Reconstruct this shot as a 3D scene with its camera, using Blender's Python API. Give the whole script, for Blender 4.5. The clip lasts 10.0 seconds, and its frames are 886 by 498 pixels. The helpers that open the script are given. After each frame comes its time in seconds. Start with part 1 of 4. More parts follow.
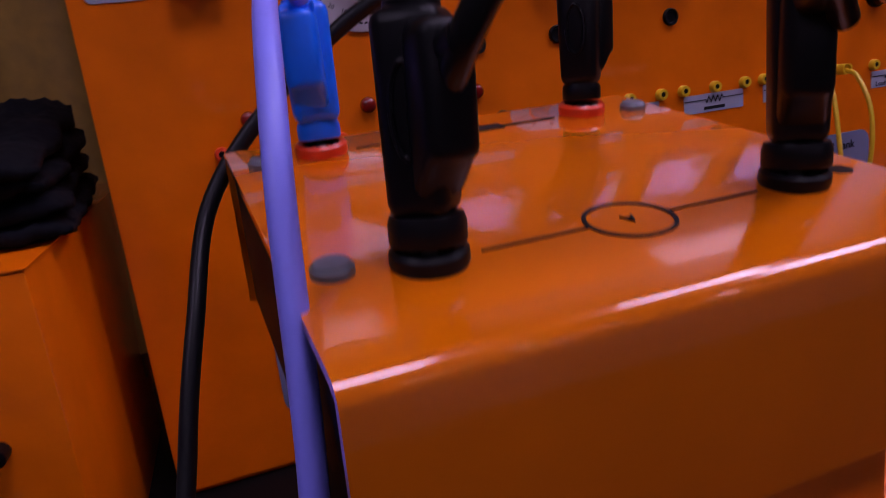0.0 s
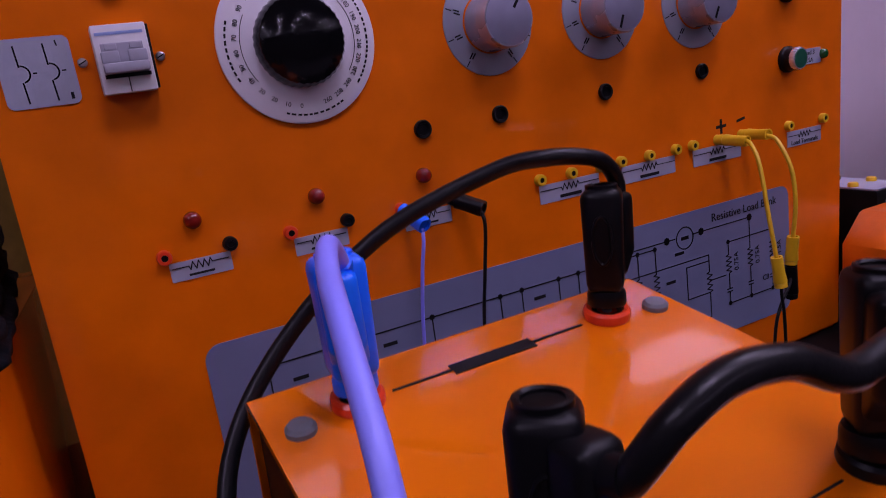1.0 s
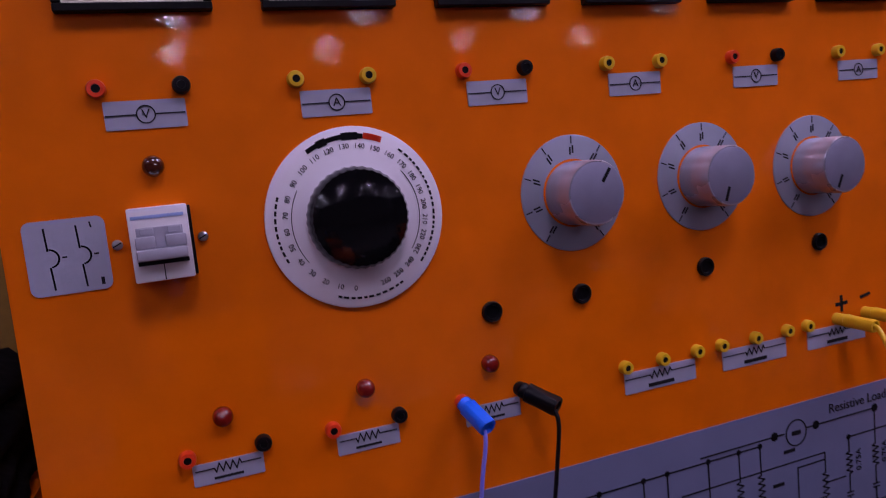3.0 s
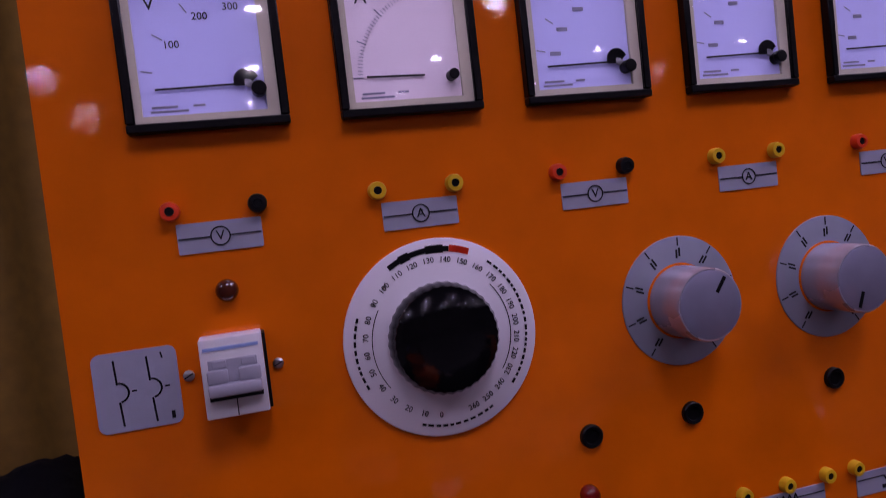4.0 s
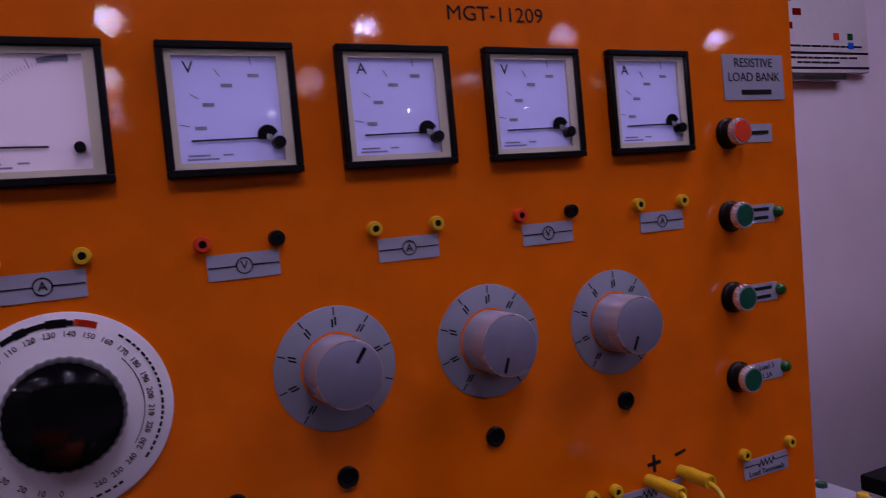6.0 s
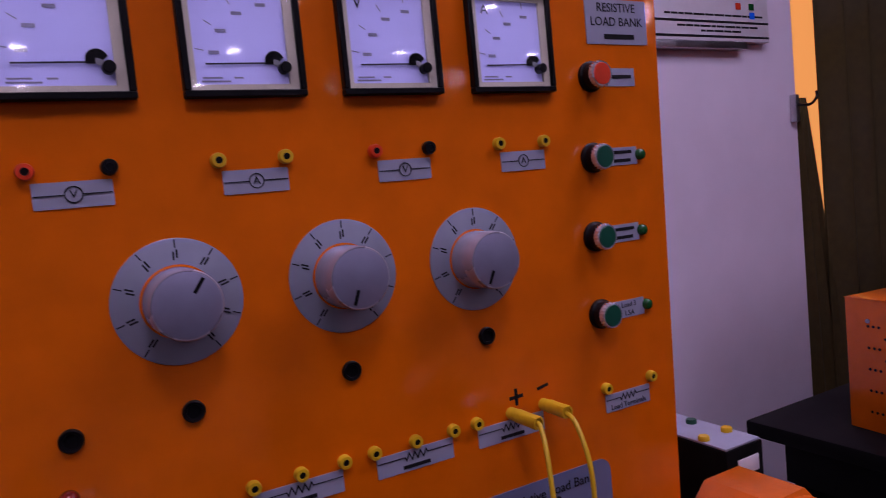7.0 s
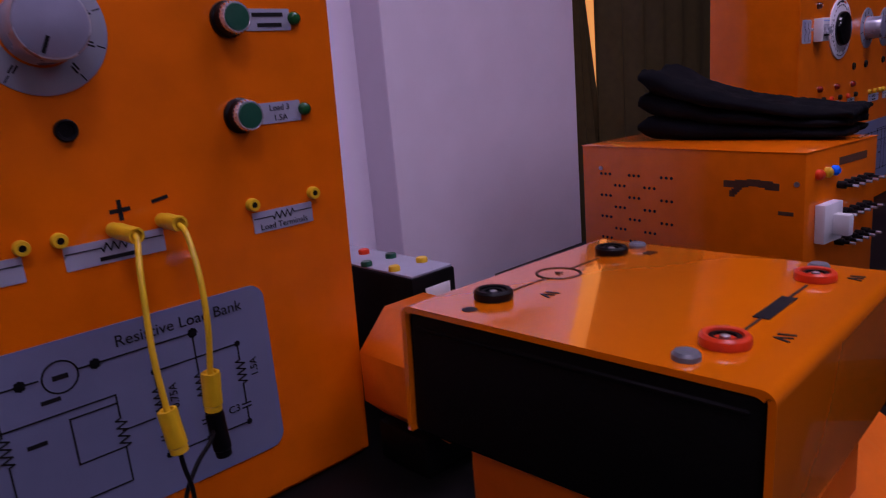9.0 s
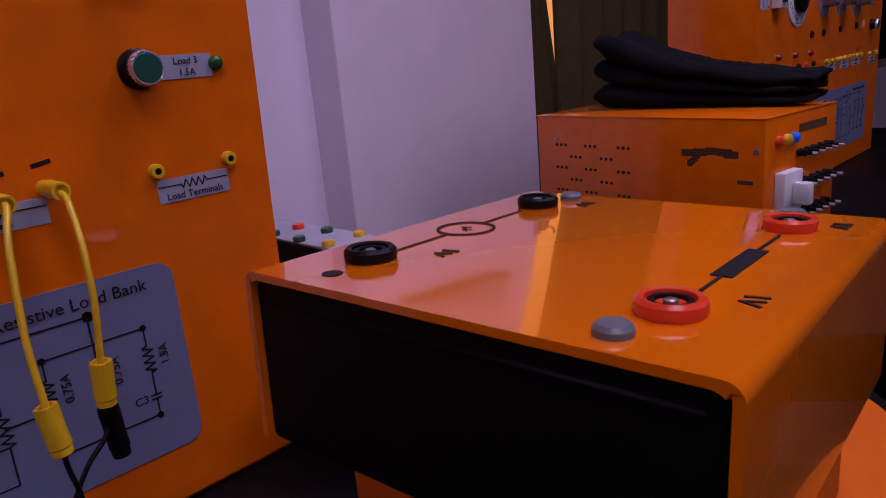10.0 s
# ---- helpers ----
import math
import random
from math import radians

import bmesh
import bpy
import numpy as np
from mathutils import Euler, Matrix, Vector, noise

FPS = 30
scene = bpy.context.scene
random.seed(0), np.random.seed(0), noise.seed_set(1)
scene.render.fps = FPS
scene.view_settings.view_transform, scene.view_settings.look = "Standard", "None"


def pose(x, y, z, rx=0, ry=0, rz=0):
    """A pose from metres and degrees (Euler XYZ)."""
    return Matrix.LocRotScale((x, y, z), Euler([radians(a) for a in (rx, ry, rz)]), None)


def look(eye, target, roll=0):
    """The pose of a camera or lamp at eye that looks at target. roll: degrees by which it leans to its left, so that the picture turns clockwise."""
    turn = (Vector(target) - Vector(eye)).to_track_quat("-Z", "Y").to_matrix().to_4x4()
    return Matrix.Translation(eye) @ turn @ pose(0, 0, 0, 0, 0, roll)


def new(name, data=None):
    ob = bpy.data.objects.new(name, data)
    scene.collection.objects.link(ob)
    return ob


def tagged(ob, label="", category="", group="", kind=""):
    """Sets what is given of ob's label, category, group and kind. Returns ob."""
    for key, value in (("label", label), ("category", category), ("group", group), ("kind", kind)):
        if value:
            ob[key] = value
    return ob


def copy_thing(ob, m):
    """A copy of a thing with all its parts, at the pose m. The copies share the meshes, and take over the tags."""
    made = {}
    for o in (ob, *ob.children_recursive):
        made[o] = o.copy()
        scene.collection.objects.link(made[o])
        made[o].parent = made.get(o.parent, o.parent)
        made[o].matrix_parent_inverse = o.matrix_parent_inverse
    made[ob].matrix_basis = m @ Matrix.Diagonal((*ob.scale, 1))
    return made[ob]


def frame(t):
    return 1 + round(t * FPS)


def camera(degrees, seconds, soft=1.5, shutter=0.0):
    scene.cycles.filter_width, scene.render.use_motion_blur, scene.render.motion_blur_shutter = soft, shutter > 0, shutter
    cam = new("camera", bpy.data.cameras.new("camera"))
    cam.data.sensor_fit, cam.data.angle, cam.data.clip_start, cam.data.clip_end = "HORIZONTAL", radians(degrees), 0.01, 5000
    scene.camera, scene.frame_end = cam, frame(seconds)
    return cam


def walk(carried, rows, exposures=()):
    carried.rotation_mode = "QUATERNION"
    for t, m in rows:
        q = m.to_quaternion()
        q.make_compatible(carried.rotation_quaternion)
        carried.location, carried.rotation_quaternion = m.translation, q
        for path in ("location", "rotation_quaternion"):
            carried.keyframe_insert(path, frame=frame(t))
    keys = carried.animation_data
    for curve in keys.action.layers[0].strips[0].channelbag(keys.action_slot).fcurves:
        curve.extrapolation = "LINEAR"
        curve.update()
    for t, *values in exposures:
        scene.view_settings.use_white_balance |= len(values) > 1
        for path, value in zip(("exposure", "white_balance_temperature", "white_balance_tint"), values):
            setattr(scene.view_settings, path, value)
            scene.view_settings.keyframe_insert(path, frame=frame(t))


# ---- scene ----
cam = camera(64.0, 10.0, soft=0.95, shutter=0.3)
PATH = [
    (0, (0.0135, -0.6025, 1.156), (0.638, 1.232, 0.661), -7.0),
    (0.5, (0.008, -0.577, 1.189), (0.785, 1.207, 0.726), -8.7),
    (1, (0.0, -0.572, 1.212), (0.847, 1.179, 0.748), -8.1),
    (1.5, (0.009, -0.576, 1.242), (0.897, 1.165, 0.814), -8.4),
    (2, (0.025, -0.552, 1.267), (0.876, 1.216, 0.877), -6.4),
    (3.5, (0.06, -0.469, 1.301), (0.658, 1.435, 1.159), -6.4),
    (4, (0.062, -0.445, 1.335), (0.585, 1.483, 1.238), -6.5),
    (4.5, (0.086, -0.438, 1.369), (0.624, 1.487, 1.296), -6.2),
    (5, (0.134, -0.454, 1.388), (0.755, 1.447, 1.331), -4.8),
    (5.5, (0.182, -0.485, 1.375), (0.92, 1.373, 1.328), -4.9),
    (7, (0.272, -0.544, 1.313), (1.249, 1.195, 1.161), -5.6),
    (7.5, (0.313, -0.554, 1.295), (1.374, 1.128, 1.081), -5.5),
    (8, (0.363, -0.568, 1.262), (1.499, 1.047, 0.941), -6.2),
    (8.5, (0.414, -0.573, 1.224), (1.641, 0.951, 0.807), -5.8),
    (9, (0.457, -0.566, 1.196), (1.765, 0.872, 0.724), -5.0),
    (9.5, (0.484, -0.561, 1.17), (1.834, 0.823, 0.659), -4.5),
    (10, (0.514, -0.542, 1.17), (1.879, 0.82, 0.639), -5.1),
]
EXPOSURES = [(0.0, -0.2), (1.0, 0.0), (2.0, 0.1), (3.5, -0.2), (4.5, -0.5), (5.5, -0.8), (7.0, -0.35), (8.5, -0.35), (9.5, -0.45), (10.0, -0.3)]
walk(cam, [(t, look(eye, target, roll)) for t, eye, target, roll in PATH], EXPOSURES)

# ---- world and lamps ----
world = bpy.data.worlds.new("world")
scene.world = world
world.use_nodes = True
world.node_tree.nodes["Background"].inputs["Color"].default_value = (0.5, 0.45, 0.6, 1)
world.node_tree.nodes["Background"].inputs["Strength"].default_value = 0.001
scene.view_settings.exposure = 0.0
LAMP_GLOW = 16.0


# ---- materials ----
def mat(name, color, rough=0.5, metal=0.0, vary=0.12, grain=60.0, bump=0.0, bump_scale=400.0, coat=0.0, spec=0.5, stain=0.0):
    """Principled paint, plastic or metal with a fine grain, a broad variation and relief, in object space."""
    m = bpy.data.materials.new(name)
    m.use_nodes = True
    nt = m.node_tree
    b = nt.nodes["Principled BSDF"]
    b.inputs["Metallic"].default_value = metal
    b.inputs["Coat Weight"].default_value = coat
    b.inputs["Coat Roughness"].default_value = 0.025
    b.inputs["Specular IOR Level"].default_value = spec
    tc = nt.nodes.new("ShaderNodeTexCoord")
    fine, broad = nt.nodes.new("ShaderNodeTexNoise"), nt.nodes.new("ShaderNodeTexNoise")
    fine.inputs["Scale"].default_value, broad.inputs["Scale"].default_value = grain, grain / 12
    fine.inputs["Detail"].default_value = 6
    broad.inputs["Detail"].default_value = 4
    for n in (fine, broad):
        nt.links.new(tc.outputs["Object"], n.inputs["Vector"])
    add = nt.nodes.new("ShaderNodeMath")
    add.operation = "ADD"
    nt.links.new(fine.outputs["Fac"], add.inputs[0])
    nt.links.new(broad.outputs["Fac"], add.inputs[1])
    ramp = nt.nodes.new("ShaderNodeMapRange")
    ramp.inputs["From Min"].default_value, ramp.inputs["From Max"].default_value = 0.6, 1.4
    ramp.inputs["To Min"].default_value, ramp.inputs["To Max"].default_value = 1 - vary, 1 + vary
    nt.links.new(add.outputs[0], ramp.inputs["Value"])
    mul = nt.nodes.new("ShaderNodeVectorMath")
    mul.operation = "SCALE"
    mul.inputs[0].default_value = color[:3]
    nt.links.new(ramp.outputs["Result"], mul.inputs["Scale"])
    nt.links.new(mul.outputs["Vector"], b.inputs["Base Color"])
    rr = nt.nodes.new("ShaderNodeMapRange")
    rr.inputs["From Min"].default_value, rr.inputs["From Max"].default_value = 0.3, 0.7
    rr.inputs["To Min"].default_value, rr.inputs["To Max"].default_value = max(0.02, rough * 0.8), min(1, rough * 1.25)
    nt.links.new(broad.outputs["Fac"], rr.inputs["Value"])
    nt.links.new(rr.outputs["Result"], b.inputs["Roughness"])
    if bump:
        bn = nt.nodes.new("ShaderNodeTexNoise")
        bn.inputs["Scale"].default_value = bump_scale
        bn.inputs["Detail"].default_value = 2
        nt.links.new(tc.outputs["Object"], bn.inputs["Vector"])
        bp = nt.nodes.new("ShaderNodeBump")
        bp.inputs["Strength"].default_value = bump
        bp.inputs["Distance"].default_value = 0.001
        nt.links.new(bn.outputs["Fac"], bp.inputs["Height"])
        nt.links.new(bp.outputs["Normal"], b.inputs["Normal"])
        nt.links.new(bp.outputs["Normal"], b.inputs["Coat Normal"])
    return m


def glow(name, color, strength):
    m = bpy.data.materials.new(name)
    m.use_nodes = True
    b = m.node_tree.nodes["Principled BSDF"]
    b.inputs["Base Color"].default_value = (*color, 1)
    b.inputs["Emission Color"].default_value = (*color, 1)
    b.inputs["Emission Strength"].default_value = strength
    return m


def glass(name):
    m = bpy.data.materials.new(name)
    m.use_nodes = True
    b = m.node_tree.nodes["Principled BSDF"]
    b.inputs["Base Color"].default_value = (0.97, 0.97, 1, 1)
    b.inputs["Transmission Weight"].default_value = 1
    b.inputs["Roughness"].default_value = 0.03
    b.inputs["IOR"].default_value = 1.45
    return m


ORANGE = mat("orange_enamel", (0.8, 0.15, 0.001), 0.4, vary=0.14, grain=24, bump=0.042, bump_scale=330, coat=0.9, spec=0.1)
ORANGE.node_tree.nodes["Principled BSDF"].inputs["Coat Roughness"].default_value = 0.006
ORANGE_BOX = mat("orange_gloss_paint", (0.8, 0.17, 0.002), 0.14, vary=0.08, grain=30, bump=0.015, bump_scale=150, coat=1.0)
ORANGE_CAST = mat("orange_cast_paint", (0.75, 0.14, 0.002), 0.4, vary=0.15, grain=40, bump=0.3, bump_scale=160)
BLACK = mat("black_plastic", (0.004, 0.004, 0.005), 0.4, vary=0.3, grain=80, spec=0.16)
BLACK_MATT = mat("black_crinkle_paint", (0.003, 0.003, 0.003), 0.5, vary=0.3, grain=120, bump=0.1, bump_scale=600, spec=0.12)
RUBBER = mat("black_rubber", (0.006, 0.006, 0.007), 0.36, vary=0.3, grain=100, bump=0.1, bump_scale=500, spec=0.22)
GLOSS_BLACK = mat("gloss_black_knob", (0.003, 0.003, 0.004), 0.12, vary=0.2, grain=60, coat=0.3, spec=0.35)
INK = mat("printed_ink", (0.012, 0.012, 0.014), 0.6, vary=0.25, grain=200, spec=0.15)
FADED_INK = mat("faded_scale_print", (0.2, 0.2, 0.28), 0.6, vary=0.25, grain=200)
FOIL = mat("silver_grey_label", (0.36, 0.37, 0.46), 0.45, vary=0.08, grain=50)
SHEET = mat("grey_diagram_sheet", (0.16, 0.18, 0.29), 0.42, vary=0.12, grain=18)
DISC = mat("silver_scale_disc", (0.33, 0.35, 0.43), 0.4, metal=0.3, vary=0.1, grain=40)
ALU = mat("turned_aluminium", (0.42, 0.42, 0.5), 0.24, metal=0.45, vary=0.08, grain=120, bump=0.02, bump_scale=300)
ALU_FACE = mat("satin_aluminium_face", (0.3, 0.3, 0.41), 0.36, metal=0.45, vary=0.14, grain=45, bump=0.03, bump_scale=500)
CHROME = mat("chrome", (0.74, 0.78, 0.88), 0.18, metal=0.7, vary=0.05, grain=60)
STEEL = mat("zinc_steel", (0.5, 0.5, 0.52), 0.35, metal=1.0, vary=0.2, grain=200)
GREY_SCREW = mat("grey_screw_cap", (0.13, 0.14, 0.16), 0.4, vary=0.15, grain=150)
WHITE = mat("white_plastic", (0.72, 0.71, 0.73), 0.38, vary=0.05, grain=60)
DIAL_WHITE = mat("white_dial_card", (0.78, 0.75, 0.8), 0.5, vary=0.05, grain=40)
PAPER = mat("meter_paper", (0.54, 0.55, 0.9), 0.6, vary=0.04, grain=40)
PAPER_PINK = mat("meter_paper_pink", (0.8, 0.7, 0.76), 0.6, vary=0.04, grain=40)
CREAM = mat("cream_meter_rim", (0.5, 0.46, 0.34), 0.5, vary=0.05, grain=60)
GREY_LEVER = mat("grey_switch_lever", (0.36, 0.36, 0.42), 0.4, vary=0.1, grain=90)
YELLOW = mat("yellow_plastic", (0.72, 0.44, 0.012), 0.38, vary=0.1, grain=90)
RED = mat("red_plastic", (0.75, 0.05, 0.012), 0.32, vary=0.1, grain=90)
DARK_RED = mat("dark_red_lens", (0.2, 0.008, 0.005), 0.12, vary=0.2, grain=90, coat=0.5)
BROWN_LENS = mat("brown_lens", (0.06, 0.012, 0.006), 0.12, vary=0.2, grain=90, coat=0.5)
GREEN = mat("green_button", (0.004, 0.075, 0.04), 0.35, vary=0.1, grain=90)
GREEN_LENS = mat("green_lens", (0.01, 0.09, 0.02), 0.2, vary=0.1, grain=90)
BLUE = mat("blue_plug", (0.002, 0.15, 0.95), 0.35, vary=0.1, grain=90)
LAVENDER = mat("lavender_cable", (0.26, 0.26, 0.95), 0.35, vary=0.06, grain=90)
WALL = mat("lilac_white_wall", (0.86, 0.78, 0.9), 0.7, vary=0.05, grain=8, bump=0.15, bump_scale=120)
# Ceiling, unseen walls and floor: colours darkened to cut bounced light.
CEIL = mat("bounce_cut_ceiling_paint", (0.3, 0.27, 0.27), 0.8, vary=0.04, grain=6)
WALL_BOUNCE_CUT = mat("bounce_cut_wall_paint", (0.12, 0.09, 0.08), 0.7, vary=0.1, grain=8)
FLOOR = mat("dark_floor", (0.05, 0.042, 0.04), 0.4, vary=0.2, grain=20)
TABLE = mat("black_table_laminate", (0.005, 0.0045, 0.0045), 0.5, vary=0.25, grain=30, spec=0.08)
CURTAIN = mat("olive_curtain", (0.058, 0.04, 0.007), 0.85, vary=0.25, grain=40, bump=0.4, bump_scale=900)
CURTAIN_GOLD = mat("gold_curtain", (0.2, 0.11, 0.012), 0.8, vary=0.25, grain=40, bump=0.4, bump_scale=900)
DENIM = mat("black_denim", (0.004, 0.0045, 0.0065), 0.9, vary=0.5, grain=260, bump=0.6, bump_scale=1600, spec=0.12)
SOOT = mat("dark_scuff", (0.1, 0.035, 0.012), 0.7, vary=0.4, grain=120)
GLASS = glass("meter_glass")
LAMP_COLOR = (0.86, 0.7, 1.1)
TUBE = glow("lamp_diffuser", LAMP_COLOR, LAMP_GLOW)
TUBE_FAR = glow("bright_lamp_diffuser", LAMP_COLOR, 300.0)
DAY = glow("daylight_backdrop", (1.0, 0.4, 0.12), 1.0)


# ---- building helpers ----
def bm_box(bm, x0, x1, y0, y1, z0, z1, bevel=0.0, segs=2):
    r = bmesh.ops.create_cube(bm, size=1)
    vs = r["verts"]
    for v in vs:
        v.co = ((x0 + x1) / 2 + v.co.x * (x1 - x0), (y0 + y1) / 2 + v.co.y * (y1 - y0), (z0 + z1) / 2 + v.co.z * (z1 - z0))
    if bevel:
        es = list({e for v in vs for e in v.link_edges})
        bmesh.ops.bevel(bm, geom=es, offset=bevel, segments=segs, profile=0.5, affect="EDGES")
    return bm


def bm_lathe(bm, profile, axis="y", origin=(0, 0, 0), n=32, lo=0.0, hi=1.0, flute=0.0):
    """Turns (radius, height) pairs round an axis; y runs towards the viewer (minus y), x and z along their axes."""
    rings = []
    for r, h in profile:
        ring = []
        for k in range(n):
            a = 2 * math.pi * k / n
            q = r * (1 + (flute if k % 2 else 0))
            c, s = q * math.cos(a), q * math.sin(a)
            p = {"y": (c, -h, s), "x": (h, c, s), "z": (c, s, h)}[axis]
            ring.append(bm.verts.new((origin[0] + p[0], origin[1] + p[1], origin[2] + p[2])))
        rings.append(ring)
    for a, b in zip(rings, rings[1:]):
        for k in range(n):
            bm.faces.new((a[k], a[(k + 1) % n], b[(k + 1) % n], b[k]))
    for ring in (rings[0], rings[-1]):
        bm.faces.new(ring)
    return bm


def bm_plate(bm, x0, x1, z0, z1, y, thick, r, n=5):
    """A flat plate with rounded corners, facing minus y."""
    pts = []
    for cx, cz, a0 in ((x1 - r, z1 - r, 0), (x0 + r, z1 - r, 90), (x0 + r, z0 + r, 180), (x1 - r, z0 + r, 270)):
        for k in range(n + 1):
            a = radians(a0 + 90 * k / n)
            pts.append((cx + r * math.cos(a), cz + r * math.sin(a)))
    f = [bm.verts.new((px, y - thick, pz)) for px, pz in pts]
    b = [bm.verts.new((px, y, pz)) for px, pz in pts]
    bm.faces.new(f)
    bm.faces.new(list(reversed(b)))
    for k in range(len(f)):
        bm.faces.new((f[k], b[k], b[(k + 1) % len(f)], f[(k + 1) % len(f)]))
    return bm


def bm_line(bm, pts, width, y=0.0, thick=0.0003):
    """Printed line: thin strips along the points (x, z)."""
    for (xa, za), (xb, zb) in zip(pts, pts[1:]):
        d = Vector((xb - xa, zb - za))
        if d.length < 1e-6:
            continue
        n = Vector((-d.y, d.x)).normalized() * width / 2
        e = d.normalized() * width * 0.4
        q = [(xa - e.x + n.x, za - e.y + n.y), (xa - e.x - n.x, za - e.y - n.y), (xb + e.x - n.x, zb + e.y - n.y), (xb + e.x + n.x, zb + e.y + n.y)]
        f = [bm.verts.new((p[0], y - thick, p[1])) for p in q]
        b = [bm.verts.new((p[0], y, p[1])) for p in q]
        bm.faces.new(f)
        for k in range(4):
            bm.faces.new((f[k], b[k], b[(k + 1) % 4], f[(k + 1) % 4]))
    return bm


def arc(cx, cz, r, a0, a1, n=24):
    return [(cx + r * math.cos(radians(a0 + (a1 - a0) * k / n)), cz + r * math.sin(radians(a0 + (a1 - a0) * k / n))) for k in range(n + 1)]


def bm_tube(bm, pts, radius, n=10, taper=None):
    """A round cable along points; radius may change from point to point."""
    pts = [Vector(p) for p in pts]
    rings = []
    up = Vector((0.13, 0.37, 0.92)).normalized()
    for i, p in enumerate(pts):
        t = (pts[min(i + 1, len(pts) - 1)] - pts[max(i - 1, 0)]).normalized()
        u = t.cross(up)
        if u.length < 1e-3:
            u = t.cross(Vector((1, 0, 0)))
        u.normalize()
        up = u.cross(t).normalized()
        r = taper[i] if taper else radius
        rings.append([bm.verts.new(p + u * r * math.cos(2 * math.pi * k / n) + up * r * math.sin(2 * math.pi * k / n)) for k in range(n)])
    for a, b in zip(rings, rings[1:]):
        for k in range(n):
            bm.faces.new((a[k], a[(k + 1) % n], b[(k + 1) % n], b[k]))
    bm.faces.new(rings[0])
    bm.faces.new(rings[-1])
    return bm


def smooth_path(ctrl, n=12):
    """Catmull-Rom through the control points."""
    c = [Vector(p) for p in ctrl]
    c = [2 * c[0] - c[1]] + c + [2 * c[-1] - c[-2]]
    out = []
    for i in range(1, len(c) - 2):
        for k in range(n):
            u = k / n
            out.append(0.5 * ((2 * c[i]) + (c[i + 1] - c[i - 1]) * u + (2 * c[i - 1] - 5 * c[i] + 4 * c[i + 1] - c[i + 2]) * u * u + (3 * c[i] - c[i - 1] - 3 * c[i + 1] + c[i + 2]) * u ** 3))
    out.append(c[-2])
    return out


def mesh_of(name, bm, material, shade=False):
    bmesh.ops.recalc_face_normals(bm, faces=bm.faces)
    me = bpy.data.meshes.new(name)
    bm.to_mesh(me)
    bm.free()
    me.materials.append(material)
    if shade:
        for p in me.polygons:
            p.use_smooth = True
        me.set_sharp_from_angle(angle=radians(38))
    return me


def part(name, bm, material, parent, label="", shade=True, at=None):
    """One mesh object under a thing or a part, or at top level when parent is None."""
    me = bm if isinstance(bm, bpy.types.Mesh) else mesh_of(name, bm, material, shade)
    ob = new(name, me)
    if name in ("small_print", "scale_print", "circuit_print", "block_print", "vent_pattern", "scuff", "symbol_print", "square_print"):
        tagged(ob, kind="stuff")
    if parent is not None:
        ob.parent = parent
    if at:
        ob.location = at
    return tagged(ob, label)


def thing(name, label, category, m=None, group="", kind=""):
    ob = new(name)
    ob.empty_display_size = 0.05
    ob.matrix_world = m if m is not None else Matrix()
    return tagged(ob, label, category, group, kind)


def text_mesh(body, size, material, align="CENTER", width=1.0):
    cu = bpy.data.curves.new("writing", "FONT")
    cu.body, cu.size, cu.align_x, cu.align_y, cu.extrude = body, size, align, "CENTER", 0.00015
    cu.resolution_u = 3
    ob = bpy.data.objects.new("writing", cu)
    me = bpy.data.meshes.new_from_object(ob)
    bpy.data.objects.remove(ob)
    bpy.data.curves.remove(cu)
    me.transform(Matrix.Diagonal((width, 1, 1, 1)))
    me.transform(Matrix.Rotation(radians(90), 4, "X"))
    me.materials.clear()
    me.materials.append(material)
    return me


def writing(body, size, x, z, y, parent, align="CENTER", turn=0.0, width=1.0, name="lettering"):
    me = text_mesh(body, size, INK, align, width)
    ob = new(name, me)
    ob.parent = parent
    ob.location = (x, y, z)
    ob.rotation_euler = (0, radians(turn), 0)
    return ob


# ---- control panel ----
PX0, PX1, PZ0, PZ1 = -0.047, 0.862, 0.825, 1.66


def resistor(x0, x1, z, teeth, amp):
    pts = [(x0, z)]
    for k in range(teeth * 2):
        pts.append((x0 + (x1 - x0) * (k + 0.5) / (teeth * 2), z + amp * (1 if k % 2 else -1)))
    return pts + [(x1, z)]


def resistor_v(x, z0, z1, teeth, amp):
    return [(p[1], p[0]) for p in resistor(z0, z1, x, teeth, amp)]


_jack = {}


def jack(panel, x, z, material):
    key = material.name
    if key not in _jack:
        bm = bmesh.new()
        bm_lathe(bm, [(0.0058, 0), (0.0058, 0.004), (0.0052, 0.0062), (0.0028, 0.0064), (0.0025, 0.0045)], n=20)
        hole = bm_lathe(bmesh.new(), [(0.0026, 0.0045), (0.0026, 0.0056)], n=14)
        _jack[key] = (mesh_of("jack", bm, material, True), mesh_of("socket_hole", hole, BLACK))
    j = part("jack", _jack[key][0], material, panel, at=(x, 0, z))
    part("socket_hole", _jack[key][1], BLACK, j)
    return j


